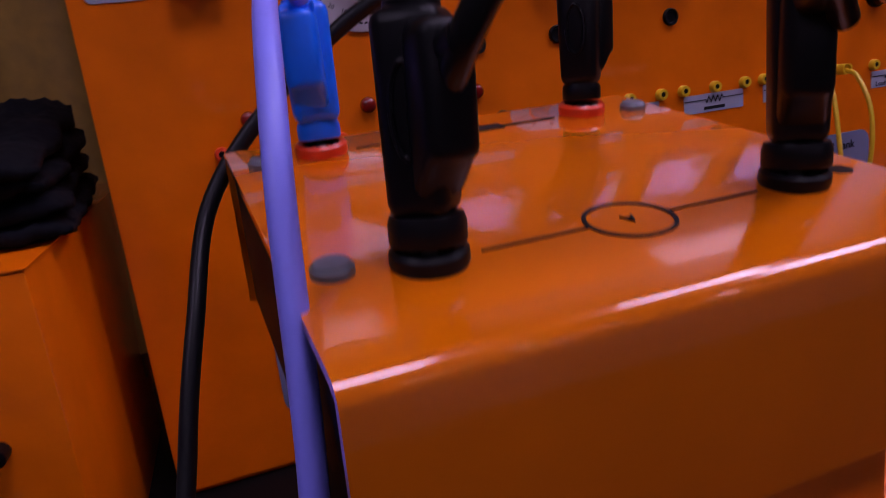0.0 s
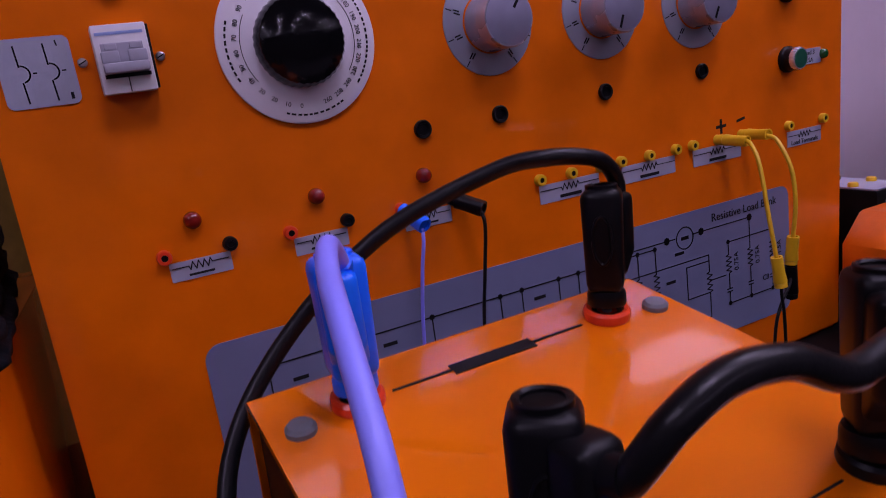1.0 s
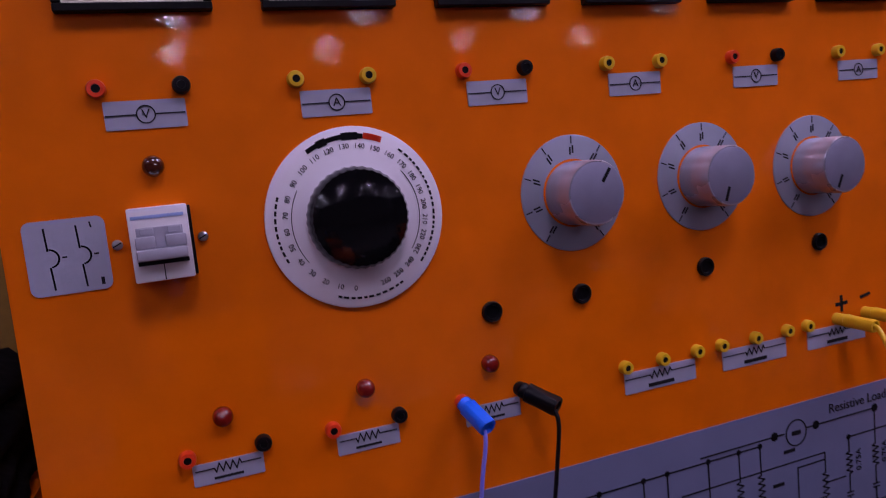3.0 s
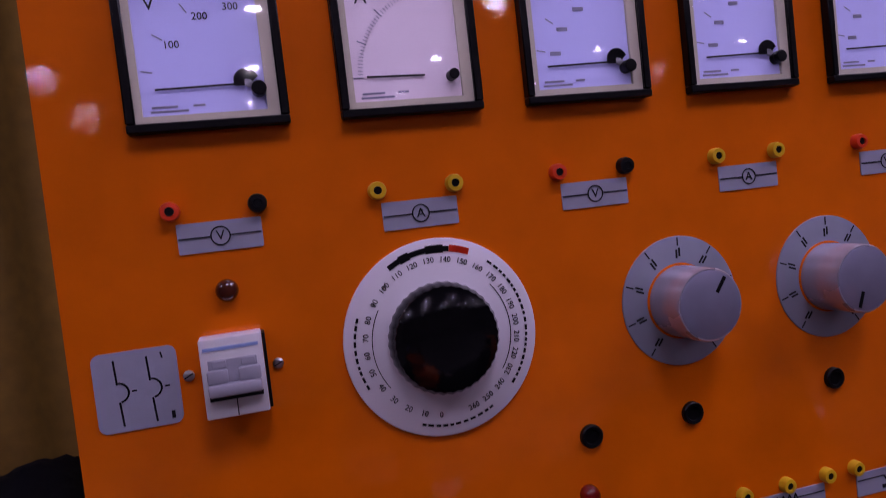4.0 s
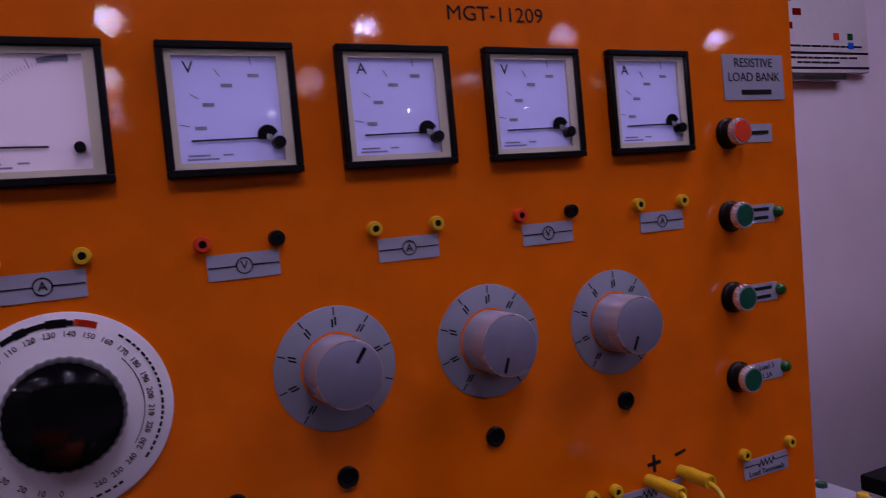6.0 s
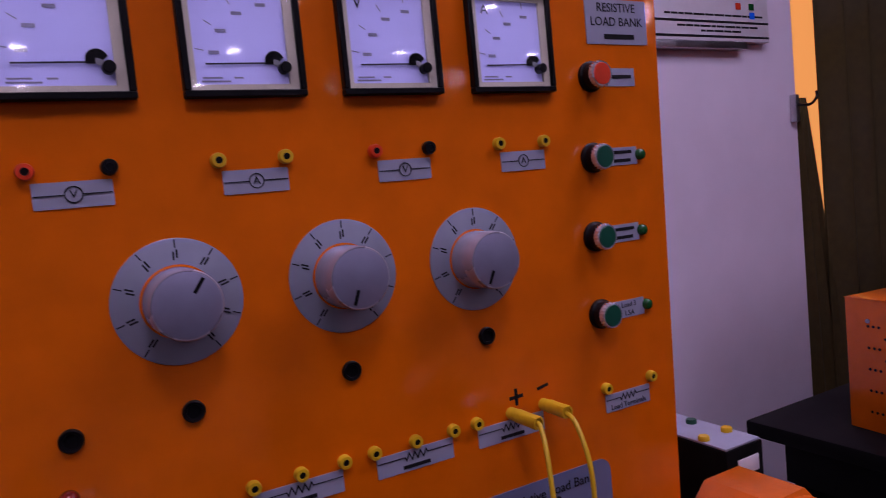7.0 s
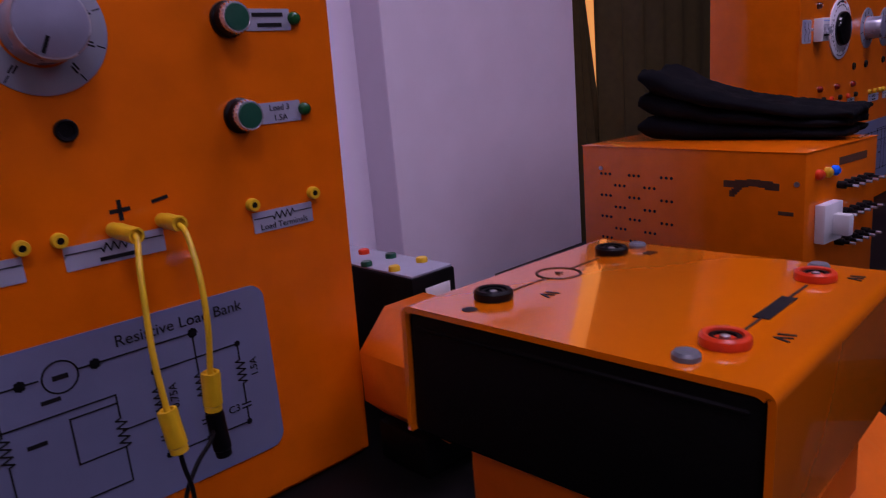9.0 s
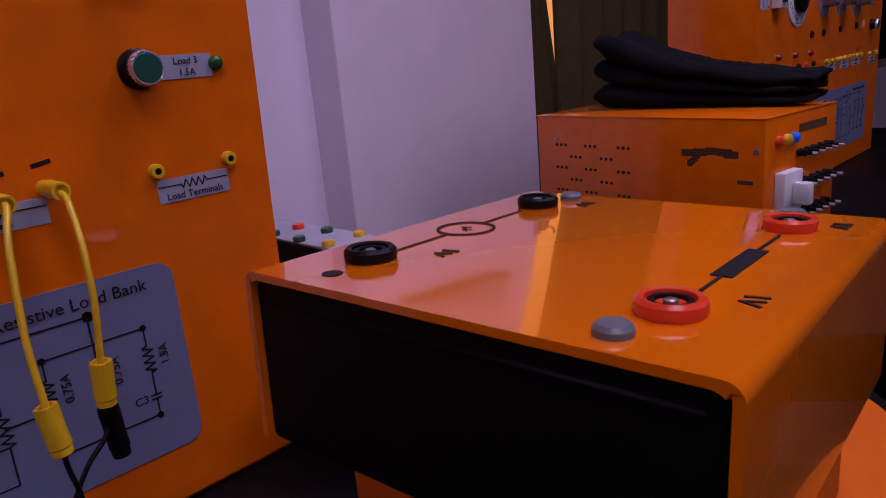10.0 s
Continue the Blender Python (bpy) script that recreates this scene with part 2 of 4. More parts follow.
def symbol_label(panel, x0, x1, z0, z1, letter):
    lab = part("terminal_label", bm_plate(bmesh.new(), x0, x1, z0, z1, 0, 0.0008, 0.0008, 2), FOIL, panel, "silver label with a meter symbol")
    cx, cz = (x0 + x1) / 2, (z0 + z1) / 2
    bm = bmesh.new()
    bm_line(bm, arc(cx, cz, 0.0055, 0, 360, 28), 0.0008, -0.001)
    bm_line(bm, [(x0 + 0.001, cz), (cx - 0.0055, cz)], 0.0008, -0.001)
    bm_line(bm, [(cx + 0.0055, cz), (x1 - 0.001, cz)], 0.0008, -0.001)
    part("symbol", bm, INK, lab, shade=False)
    writing(letter, 0.0085, cx, cz, -0.0012, lab)
    return lab


def bar_rows(lab, x0, x1, zs, h, y):
    """Plain bars where the small print cannot be read."""
    bm = bmesh.new()
    for z, a, b in zs:
        x = x0 + (x1 - x0) * a
        while x < x0 + (x1 - x0) * b - 0.001:
            w = random.uniform(0.0025, 0.006)
            xe = min(x + w, x0 + (x1 - x0) * b)
            bm_line(bm, [(x, z), (xe, z)], h, y)
            x = xe + 0.0016
    return part("small_print", bm, INK, lab, shade=False)


def panel_meter(panel, x0, z0, letter, paper, closed):
    s, d = 0.0965, 0.008
    m = tagged(new("panel_meter"), "square black-framed analogue meter reading zero")
    m.parent, m.location, m.scale = panel, (x0, 0, z0), (0.958, 1, 0.958)
    bm = bmesh.new()
    t = 0.0055
    for a, b, c, e in ((0, s, 0, t), (0, s, s - t, s), (0, t, t, s - t), (s - t, s, t, s - t)):
        bm_box(bm, a, b, -d, 0, c, e, 0.0008, 1)
    part("bezel", bm, BLACK, m)
    bm = bmesh.new()
    w = 0.0045
    for a, b, c, e in ((t, s - t, t, t + w), (t, s - t, s - t - w, s - t), (t, t + w, t + w, s - t - w), (s - t - 0.0075, s - t, t + w, s - t - w)):
        bm_box(bm, a, b, -0.0045, -0.0005, c, e)
    part("inner_rim", bm, CREAM, m)
    part("scale_plate", bm_box(bmesh.new(), t + w, s - t - 0.0075, -0.002, -0.0004, t + w, s - t - w), paper, m)
    px, pz = (0.072, 0.026)
    bm = bmesh.new()
    R = 0.055
    if closed:
        for k in range(0, 41):
            a = radians(180 - 92 * k / 40)
            L = 0.006 if k % 10 == 0 else 0.0028
            bm_line(bm, [(px + R * math.cos(a), pz + R * math.sin(a)), (px + (R + L) * math.cos(a), pz + (R + L) * math.sin(a))], 0.0007 if k % 10 == 0 else 0.0003, -0.0021)
        bm_line(bm, arc(px, pz, R + 0.003, 88, 104, 8), 0.0034, -0.0021)
    else:
        for f in (0.12, 0.36, 0.62, 0.9):
            a = radians(180 - 92 * f)
            c, q = math.cos(a), math.sin(a)
            bm_line(bm, [(px + R * c, pz + R * q), (px + (R + 0.006) * c, pz + (R + 0.006) * q)], 0.0007, -0.0021)
            if x0 > 0.05:
                bm_line(bm, [(px + (R - 0.008) * c - 0.003, pz + (R - 0.008) * q), (px + (R - 0.008) * c + 0.003, pz + (R - 0.008) * q)], 0.0026, -0.0021)
    for z, a, b in ((0.0155, 0.016, 0.03), (0.0128, 0.015, 0.036), (0.0155, 0.04, 0.046)):
        bm_line(bm, [(a, z), (b, z)], 0.0013, -0.0021)
    part("scale_print", bm, FADED_INK, m, shade=False)
    writing(letter, 0.0125, 0.021, 0.078, -0.0022, m)
    if letter == "V":
        for n, f in (("100", 0.36), ("200", 0.68), ("300", 0.93)) if x0 < 0.05 else ():
            a = radians(180 - 92 * f)
            writing(n, 0.0065, px + (R - 0.006) * math.cos(a), pz + (R - 0.006) * math.sin(a), -0.0022, m)
    bm = bmesh.new()
    if closed:
        bm_line(bm, [(0.02, 0.0262), (0.058, 0.0255)], 0.0013, -0.003, 0.0004)
        part("needle", bm, INK, m, shade=False)
        part("zero_screw", bm_lathe(bmesh.new(), [(0.0036, 0.002), (0.0036, 0.0105), (0.003, 0.011)], origin=(0.077, 0, 0.024), n=20), BLACK, m)
    else:
        bm_line(bm, [(0.019, 0.026), (0.074, 0.027)], 0.0012, -0.003, 0.0004)
        part("needle", bm, INK, m, shade=False)
        part("pivot_bracket", bm_line(bmesh.new(), arc(0.0725, 0.0285, 0.0042, 35, 185, 12), 0.0062, -0.0032, 0.0012), BLACK, m, shade=False)
        part("pivot_cap", bm_lathe(bmesh.new(), [(0.0032, 0.003), (0.003, 0.0042), (0.001, 0.0045)], origin=(0.0742, 0, 0.0275), n=20), STEEL, m)
        part("zero_screw", bm_lathe(bmesh.new(), [(0.0046, 0.002), (0.0046, 0.0105), (0.004, 0.011)], origin=(0.0795, 0, 0.0225), n=20), BLACK, m)
    g = part("glass_pane", bm_box(bmesh.new(), t - 0.001, s - t + 0.001, -0.0072, -0.006, t - 0.001, s - t + 0.001), GLASS, m, shade=False)
    g.visible_shadow = False
    return m


def selector_knob(panel, x, z, turn):
    k = tagged(new("selector_knob"), "brushed aluminium knob on a silver scale disc")
    k.parent, k.location = panel, (x, 0, z)
    part("scale_disc", bm_lathe(bmesh.new(), [(0.0464, 0), (0.0464, 0.001), (0.0456, 0.0014)], n=64), DISC, k)
    part("centre_opening", bm_lathe(bmesh.new(), [(0.0272, 0.0015), (0.0272, 0.0019)], n=48), ORANGE, k)
    bm = bmesh.new()
    for i in range(9):
        a = radians(232 - i * 36)
        c, s = math.cos(a), math.sin(a)
        bm_line(bm, [(0.045 * c, 0.045 * s), (0.0398 * c, 0.0398 * s)], 0.0009, -0.0014)
        for o, q in ((-0.0011, 0.0375), (0.0013, 0.0362)):
            bm_line(bm, [(q * c - o * s, q * s + o * c), ((q - 0.0052) * c - o * s, (q - 0.0052) * s + o * c)], 0.0013, -0.0014)
    part("scale_print", bm, INK, k, shade=False)
    body = part("knob", bm_lathe(bmesh.new(), [(0.0256, 0.002), (0.0256, 0.006), (0.025, 0.0338), (0.0241, 0.0353), (0.0232, 0.0353)], n=64), ALU, k)
    part("knob_face", bm_lathe(bmesh.new(), [(0.0232, 0.035), (0.0232, 0.0354), (0.0228, 0.0356), (0.001, 0.0356)], n=48), ALU_FACE, body)
    a = radians(turn)
    c, s = math.cos(a), math.sin(a)
    part("pointer_mark", bm_line(bmesh.new(), [(0.0205 * c, 0.0205 * s), (0.0105 * c, 0.0105 * s)], 0.0026, -0.0357), BLACK, k, shade=False)
    return k


def regulator_dial(panel, x, z):
    k = tagged(new("regulator_dial"), "large white regulator dial with a gloss black knob")
    k.parent, k.location = panel, (x, 0, z)
    part("dial_plate", bm_lathe(bmesh.new(), [(0.0645, 0), (0.0645, 0.0025), (0.0635, 0.0032)], n=80), DIAL_WHITE, k)
    bm = bmesh.new()
    bm_line(bm, arc(0, 0, 0.0465, 150, 215, 30), 0.0005, -0.0033)
    bm_line(bm, arc(0, 0, 0.0465, -35, 40, 30), 0.0005, -0.0033)
    random.seed(5)
    for r, a0, a1 in ((0.0575, 160, 205), (0.0575, -40, 50), (0.0575, 250, 300)):
        a = a0
        while a < a1:
            w = random.uniform(1.2, 3.6)
            bm_line(bm, arc(0, 0, r, a, a + w * 0.7, 3), 0.0015, -0.0033)
            a += w + 2.0
    part("small_print", bm, INK, k, shade=False)
    for i in range(27):
        a = radians(-98 - i * 12.85)
        writing(str(i * 10), 0.0052, 0.0505 * math.cos(a), 0.0505 * math.sin(a), -0.0035, k, turn=90 - math.degrees(a) + (180 if math.sin(a) < -0.5 else 0), name="numeral")
    bm = bmesh.new()
    for i in range(9):
        a = 121 - i * 4.6
        bm_line(bm, arc(0, 0, 0.0575, a, a - 3.0, 3), 0.0052 if i in (2, 6, 7) else 0.0034, -0.0033)
    part("maker_mark", bm, INK, k, shade=False)
    part("maker_flag", bm_line(bmesh.new(), arc(0, 0, 0.058, 78, 68, 5), 0.0042, -0.0033), RED, k, shade=False)
    prof = [(0.0366, 0.003), (0.0366, 0.006), (0.036, 0.011), (0.034, 0.0145), (0.027, 0.017), (0.014, 0.0182), (0.001, 0.0185)]
    part("knob", bm_lathe(bmesh.new(), prof, n=72, flute=-0.02), GLOSS_BLACK, k)
    return k


def push_button(panel, x, z, cap):
    b = tagged(new("push_button"), "push button with a fluted chrome ring")
    b.parent, b.location = panel, (x, 0, z)
    # Base is carried up in black to give the ring's shaded, dark-reflecting flank.
    part("base", bm_lathe(bmesh.new(), [(0.015, 0), (0.015, 0.0034), (0.0136, 0.0046), (0.013, 0.006), (0.013, 0.0122)], n=32), BLACK, b)
    part("chrome_ring", bm_lathe(bmesh.new(), [(0.0128, 0.0123), (0.0133, 0.013), (0.0132, 0.017), (0.0122, 0.019), (0.0112, 0.0188), (0.011, 0.016)], n=48, flute=-0.05), CHROME, b)
    part("cap", bm_lathe(bmesh.new(), [(0.0109, 0.014), (0.0109, 0.0186), (0.0102, 0.0194), (0.001, 0.0196)], n=32), cap, b)
    return b


def breaker(panel):
    b = tagged(new("circuit_breaker"), "white two-pole circuit breaker with a grey lever")
    b.parent, b.location = panel, (0.027, 0, 1.2325)
    part("body", bm_box(bmesh.new(), 0, 0.0355, -0.019, 0, 0, 0.0465, 0.001), WHITE, b)
    part("side_cheek", bm_box(bmesh.new(), 0.0357, 0.0375, -0.016, 0, 0.001, 0.0455, 0.0006), BLACK, b)
    part("recess", bm_box(bmesh.new(), 0.004, 0.0315, -0.0196, -0.0188, 0.012, 0.034, 0.0003, 1), GREY_LEVER, b)
    bm = bm_box(bmesh.new(), 0.003, 0.033, -0.026, -0.0185, 0.0135, 0.0205, 0.0015)
    bm_box(bm, 0.003, 0.0145, -0.0235, -0.0185, 0.0207, 0.0285, 0.001)
    bm_box(bm, 0.0205, 0.033, -0.0235, -0.0185, 0.0207, 0.0285, 0.001)
    part("lever", bm, GREY_LEVER, b, "grey joined switch lever")
    # Flat black strip painted in for the shade under the lever.
    part("lever_shadow_strip", bm_box(bmesh.new(), 0.003, 0.033, -0.0203, -0.0188, 0.0105, 0.0132), INK, b)
    for x in (0.0062, 0.0225):
        part("pole_window", bm_box(bmesh.new(), x, x + 0.008, -0.0203, -0.0188, 0.0295, 0.0335, 0.0003, 1), GREY_LEVER, b)
    part("blue_stripe", bm_box(bmesh.new(), 0.002, 0.033, -0.0193, -0.0188, 0.0395, 0.0415), mat("pale_blue_print", (0.3, 0.42, 0.75), 0.5), b)
    part("pole_gap", bm_box(bmesh.new(), 0.0174, 0.018, -0.0193, -0.0188, 0.0005, 0.013), INK, b)
    return b


def screw(parent, x, z, r=0.0033):
    s = part("screw", bm_lathe(bmesh.new(), [(r, 0), (r, 0.0016), (r * 0.7, 0.0026), (0.0004, 0.0028)], n=16), STEEL, parent, at=(x, 0, z))
    part("slot", bm_line(bmesh.new(), [(-r * 0.7, -r * 0.35), (r * 0.7, r * 0.35)], r * 0.25, -0.0026), BLACK, s, shade=False)


def dome(panel, x, z, material, r, h, name):
    return part(name, bm_lathe(bmesh.new(), [(r, 0), (r, h * 0.35), (r * 0.85, h * 0.75), (r * 0.5, h * 0.96), (0.0003, h)], n=24), material, panel, at=(x, 0, z))


def control_panel(m):
    p = thing("control_panel", "orange steel motor control panel with meters, on a black table", "control panel", group="control panels")
    bm = bmesh.new()
    f = [bm.verts.new(v) for v in ((PX0, -0.0, PZ0), (0.843, -0.0, PZ0), (0.866, -0.0, PZ1), (PX0 + 0.002, -0.0, PZ1))]
    b = [bm.verts.new(v.co + Vector((0, 0.004, 0))) for v in f]
    bm.faces.new(f)
    bm.faces.new(list(reversed(b)))
    for k in range(4):
        bm.faces.new((f[k], b[k], b[(k + 1) % 4], f[(k + 1) % 4]))
    bmesh.ops.bevel(bm, geom=[e for e in bm.edges], offset=0.0012, segments=2, affect="EDGES")
    part("front_plate", bm, ORANGE, p)
    bm = bm_box(bmesh.new(), PX0 + 0.004, 0.84, 0.0045, 0.19, PZ0 - 0.005, PZ1 - 0.003, 0.002)
    part("cabinet", bm, ORANGE, p)
    # meters with their terminals
    for i in range(6):
        panel_meter(p, 0.1238 * i + 0.003, 1.4003, "VA"[i % 2], PAPER_PINK if i == 1 else PAPER, i == 1)
        xa, xb = ((0.020, 0.070), (0.1435, 0.1945), (0.268, 0.319), (0.393, 0.4445), (0.521, 0.572), (0.6455, 0.697))[i]
        jack(p, xa, 1.3545, YELLOW if i % 2 else RED)
        jack(p, xb, 1.3545, YELLOW if i % 2 else BLACK)
        symbol_label(p, xa + 0.002, xb + 0.001, 1.3285, 1.3465, "VA"[i % 2])
    regulator_dial(p, 0.1753, 1.256)
    for x, z, a in ((0.3535, 1.2545, 55), (0.4828, 1.255, -110), (0.6095, 1.2525, -115)):
        selector_knob(p, x, z, a)
    breaker(p)
    screw(p, 0.0185, 1.257)
    screw(p, 0.0705, 1.256)
    lab = part("breaker_label", bm_plate(bmesh.new(), -0.0335, 0.013, 1.2305, 1.277, 0, 0.0009, 0.005), FOIL, p, "rounded silver label with two breaker symbols")
    bm = bmesh.new()
    for x in (-0.0215, -0.0035):
        bm_line(bm, [(x, 1.272), (x + 0.0006, 1.2585)], 0.0011, -0.0011)
        bm_line(bm, arc(x + 0.0008, 1.2535, 0.0056, 80, -75, 10), 0.0011, -0.0011)
        bm_line(bm, [(x + 0.001, 1.2475), (x + 0.0018, 1.234)], 0.0011, -0.0011)
        bm_line(bm, [(x + 0.0085, 1.2535), (x + 0.0105, 1.2535)], 0.0009, -0.0011)
    bm_line(bm, [(0.0045, 1.2735), (0.005, 1.2705)], 0.0009, -0.0011)
    bm_line(bm, [(0.0075, 1.2375), (0.0075, 1.2345)], 0.002, -0.0011)
    part("symbol", bm, INK, lab, shade=False)
    # indicator lamps and black sockets
    dome(p, 0.0462, 1.3045, BROWN_LENS, 0.0068, 0.009, "indicator_lamp")
    for x, z in ((0.067, 1.133), (0.167, 1.132), (0.267, 1.131)):
        dome(p, x, z, DARK_RED, 0.0068, 0.009, "indicator_lamp")
    for x, z in ((0.273, 1.171), (0.354, 1.1725), (0.48, 1.1765), (0.614, 1.181)):
        part("black_socket", bm_lathe(bmesh.new(), [(0.0082, 0), (0.0082, 0.003), (0.0074, 0.004), (0.0055, 0.0036), (0.005, 0.002)], n=24), BLACK, p, at=(x, 0, z))
    for i, (xr, xk, z) in enumerate(((0.041, 0.091, 1.109), (0.140, 0.190, 1.1068), (0.241, 0.291, 1.1055))):
        jack(p, xr, z, RED)
        jack(p, xk, z, BLACK)
        lab = part("terminal_label", bm_plate(bmesh.new(), xr + 0.002, xk - 0.001, z - 0.021, z - 0.006, 0, 0.0008, 0.0008, 2), FOIL, p)
        bm = bm_line(bmesh.new(), resistor(xr + 0.016, xk - 0.016, z - 0.0105, 4, 0.003), 0.0009, -0.001)
        bm_line(bm, [(xr + 0.004, z - 0.0105), (xr + 0.016, z - 0.0105)], 0.0008, -0.001)
        bm_line(bm, [(xk - 0.016, z - 0.0105), (xk - 0.003, z - 0.0105)], 0.0008, -0.001)
        bm_line(bm, [(xr + 0.016, z - 0.0175), (xk - 0.016, z - 0.0175)], 0.0018, -0.001)
        part("symbol", bm, INK, lab, shade=False)
    # yellow load terminals
    for x in (0.390, 0.428, 0.465, 0.492, 0.531, 0.569, 0.594, 0.633, 0.671):
        jack(p, x, 1.1035, YELLOW)
    jack(p, 0.7505, 1.1012, YELLOW)
    jack(p, 0.813, 1.1012, YELLOW)
    for x0, x1 in ((0.389, 0.463), (0.4935, 0.568), (0.595, 0.67), (0.7495, 0.8105)):
        z1 = 1.0975 if x0 < 0.7 else 1.0935
        lab = part("terminal_label", bm_plate(bmesh.new(), x0, x1, z1 - 0.0185, z1, 0, 0.0008, 0.0008, 2), FOIL, p)
        cx, z = (x0 + x1) / 2, z1 - 0.0058
        bm = bm_line(bmesh.new(), resistor(cx - 0.011, cx + 0.011, z, 4, 0.0032), 0.001, -0.001)
        bm_line(bm, [(x0 + 0.001, z), (cx - 0.011, z)], 0.0008, -0.001)
        bm_line(bm, [(cx + 0.011, z), (x1 - 0.001, z)], 0.0008, -0.001)
        if x0 < 0.7:
            bm_line(bm, [(cx - 0.012, z1 - 0.0145), (cx + 0.012, z1 - 0.0145)], 0.0032, -0.001)
        part("symbol", bm, INK, lab, shade=False)
        if x0 > 0.7:
            writing("Load Terminals", 0.0078, cx, z1 - 0.0143, -0.0012, lab)
    bm = bmesh.new()
    bm_line(bm, [(0.634, 1.117), (0.647, 1.1175)], 0.0034, -0.0002)
    bm_line(bm, [(0.6405, 1.1105), (0.6405, 1.124)], 0.0034, -0.0002)
    bm_line(bm, [(0.6665, 1.1195), (0.6775, 1.1215)], 0.003, -0.0002)
    part("hand_drawn_sign", bm, INK, p, "black marker plus and minus signs", shade=False)
    # load bank buttons
    for i, (x, z) in enumerate(((0.763, 1.415), (0.758, 1.335), (0.753, 1.2565), (0.752, 1.178))):
        push_button(p, x, z, RED if i == 0 else GREEN)
        lab = part("button_label", bm_plate(bmesh.new(), x + 0.0165, x + 0.06, z - 0.0095, z + 0.0085, 0, 0.0008, 0.0008, 2), FOIL, p)
        if i == 3:
            writing("Load 3", 0.0075, x + 0.0385, z + 0.0035, -0.0012, lab)
            writing("1.5A", 0.0075, x + 0.0385, z - 0.0052, -0.0012, lab)
        else:
            bar_rows(lab, x + 0.018, x + 0.06, ((z + 0.0035, 0.15, 0.85), (z - 0.005, 0.25, 0.75)) if i else ((z, 0.1, 0.85),), 0.0034, -0.001)
        if i:
            dome(p, x + 0.0635, z, GREEN_LENS, 0.0058, 0.007, "indicator_lamp")
    lab = part("load_bank_label", bm_plate(bmesh.new(), 0.763, 0.845, 1.4475, 1.492, 0, 0.0009, 0.001, 2), FOIL, p, "silver label headed resistive load bank")
    writing("RESISTIVE", 0.0125, 0.804, 1.4835, -0.0012, lab)
    writing("LOAD BANK", 0.0125, 0.804, 1.4695, -0.0012, lab)
    bar_rows(lab, 0.763, 0.845, ((1.455, 0.3, 0.75),), 0.005, -0.001)
    writing("TORY MOTOR CONTROL PANEL", 0.0215, 0.567, 1.5485, -0.0003, p, "RIGHT", width=1.02)
    writing("MGT-11209", 0.0172, 0.5165, 1.5205, -0.0003, p, width=1.08)
    bm = bm_line(bmesh.new(), [(0.108, 1.4935), (0.118, 1.4935)], 0.0012, -0.0002)
    part("scratch", bm, INK, p, shade=False)
    # circuit diagram sheet
    sh = part("diagram_sheet", bm_plate(bmesh.new(), 0.053, 0.748, 0.873, 1.031, 0, 0.001, 0.014, 7), SHEET, p, "grey printed circuit diagram sheet")
    y, w = -0.0012, 0.0013
    bm = bmesh.new()

    def ln(*pts):
        bm_line(bm, pts, w, y)

    def dot(x, z, r=0.0026):
        bm_line(bm, arc(x, z, r * 0.5, 0, 360, 8), r, y)

    # load bank side
    ln((0.462, 1.005), (0.56, 1.005))
    bm_line(bm, arc(0.575, 1.003, 0.0125, 0, 360, 24), w, y)
    bm_line(bm, [(0.571, 1.003), (0.579, 1.003)], 0.004, y)
    ln((0.5875, 1.005), (0.678, 1.005))
    for x in (0.548, 0.6, 0.6785):
        dot(x, 1.005, 0.004)
    ln((0.678, 1.005), (0.678, 0.985))
    ln((0.642, 0.983), (0.716, 0.983))
    dot(0.642, 0.983), dot(0.716, 0.983)
    for x, zt in ((0.642, 0.983), (0.678, 0.985), (0.716, 0.983)):
        ln((x, zt), (x, 0.968))
        bm_line(bm, resistor_v(x, 0.968, 0.945, 4, 0.004), w, y)
        ln((x, 0.945), (x, 0.926))
        ln((x - 0.004, 0.926), (x + 0.004, 0.926))
        ln((x - 0.004, 0.9225), (x + 0.004, 0.9225))
        ln((x, 0.9225), (x, 0.908))
        dot(x, 0.908)
    ln((0.642, 0.908), (0.716, 0.908))
    ln((0.48, 0.975), (0.61, 0.975), (0.61, 0.955))
    ln((0.575, 0.968), (0.61, 0.968))
    bm_line(bm, resistor_v(0.61, 0.955, 0.93, 4, 0.004), w, y)
    ln((0.575, 0.968), (0.575, 0.93), (0.61, 0.93))
    ln((0.61, 0.944), (0.636, 0.944))
    # supply side
    random.seed(9)
    for gx in (0.10, 0.18, 0.255, 0.33, 0.40, 0.47):
        ln((gx, 1.0), (gx, 0.96))
        ln((gx - 0.012, 0.96), (gx + 0.012, 0.96))
        ln((gx - 0.012, 0.955), (gx + 0.012, 0.955))
        ln((gx, 0.955), (gx, 0.9))
        dot(gx, 1.0), dot(gx, 0.9)
    ln((0.10, 1.0), (0.33, 1.0))
    ln((0.10, 0.9), (0.47, 0.9))
    bm_line(bm, arc(0.217, 0.927, 0.016, 0, 360, 24), w, y)
    ln((0.18, 0.93), (0.201, 0.928))
    ln((0.233, 0.928), (0.255, 0.935))
    bm_line(bm, arc(0.365, 0.93, 0.014, 0, 360, 24), w, y)
    ln((0.379, 0.93), (0.44, 0.93), (0.44, 0.975), (0.48, 0.975))
    for gx in (0.355, 0.425, 0.505, 0.53):
        ln((gx, 1.0), (gx, 0.972))
        bm_line(bm, resistor_v(gx, 0.972, 0.948, 4, 0.0038), w, y)
        ln((gx, 0.948), (gx, 0.9))
        dot(gx, 1.0), dot(gx, 0.9)
    ln((0.33, 1.0), (0.53, 1.0))
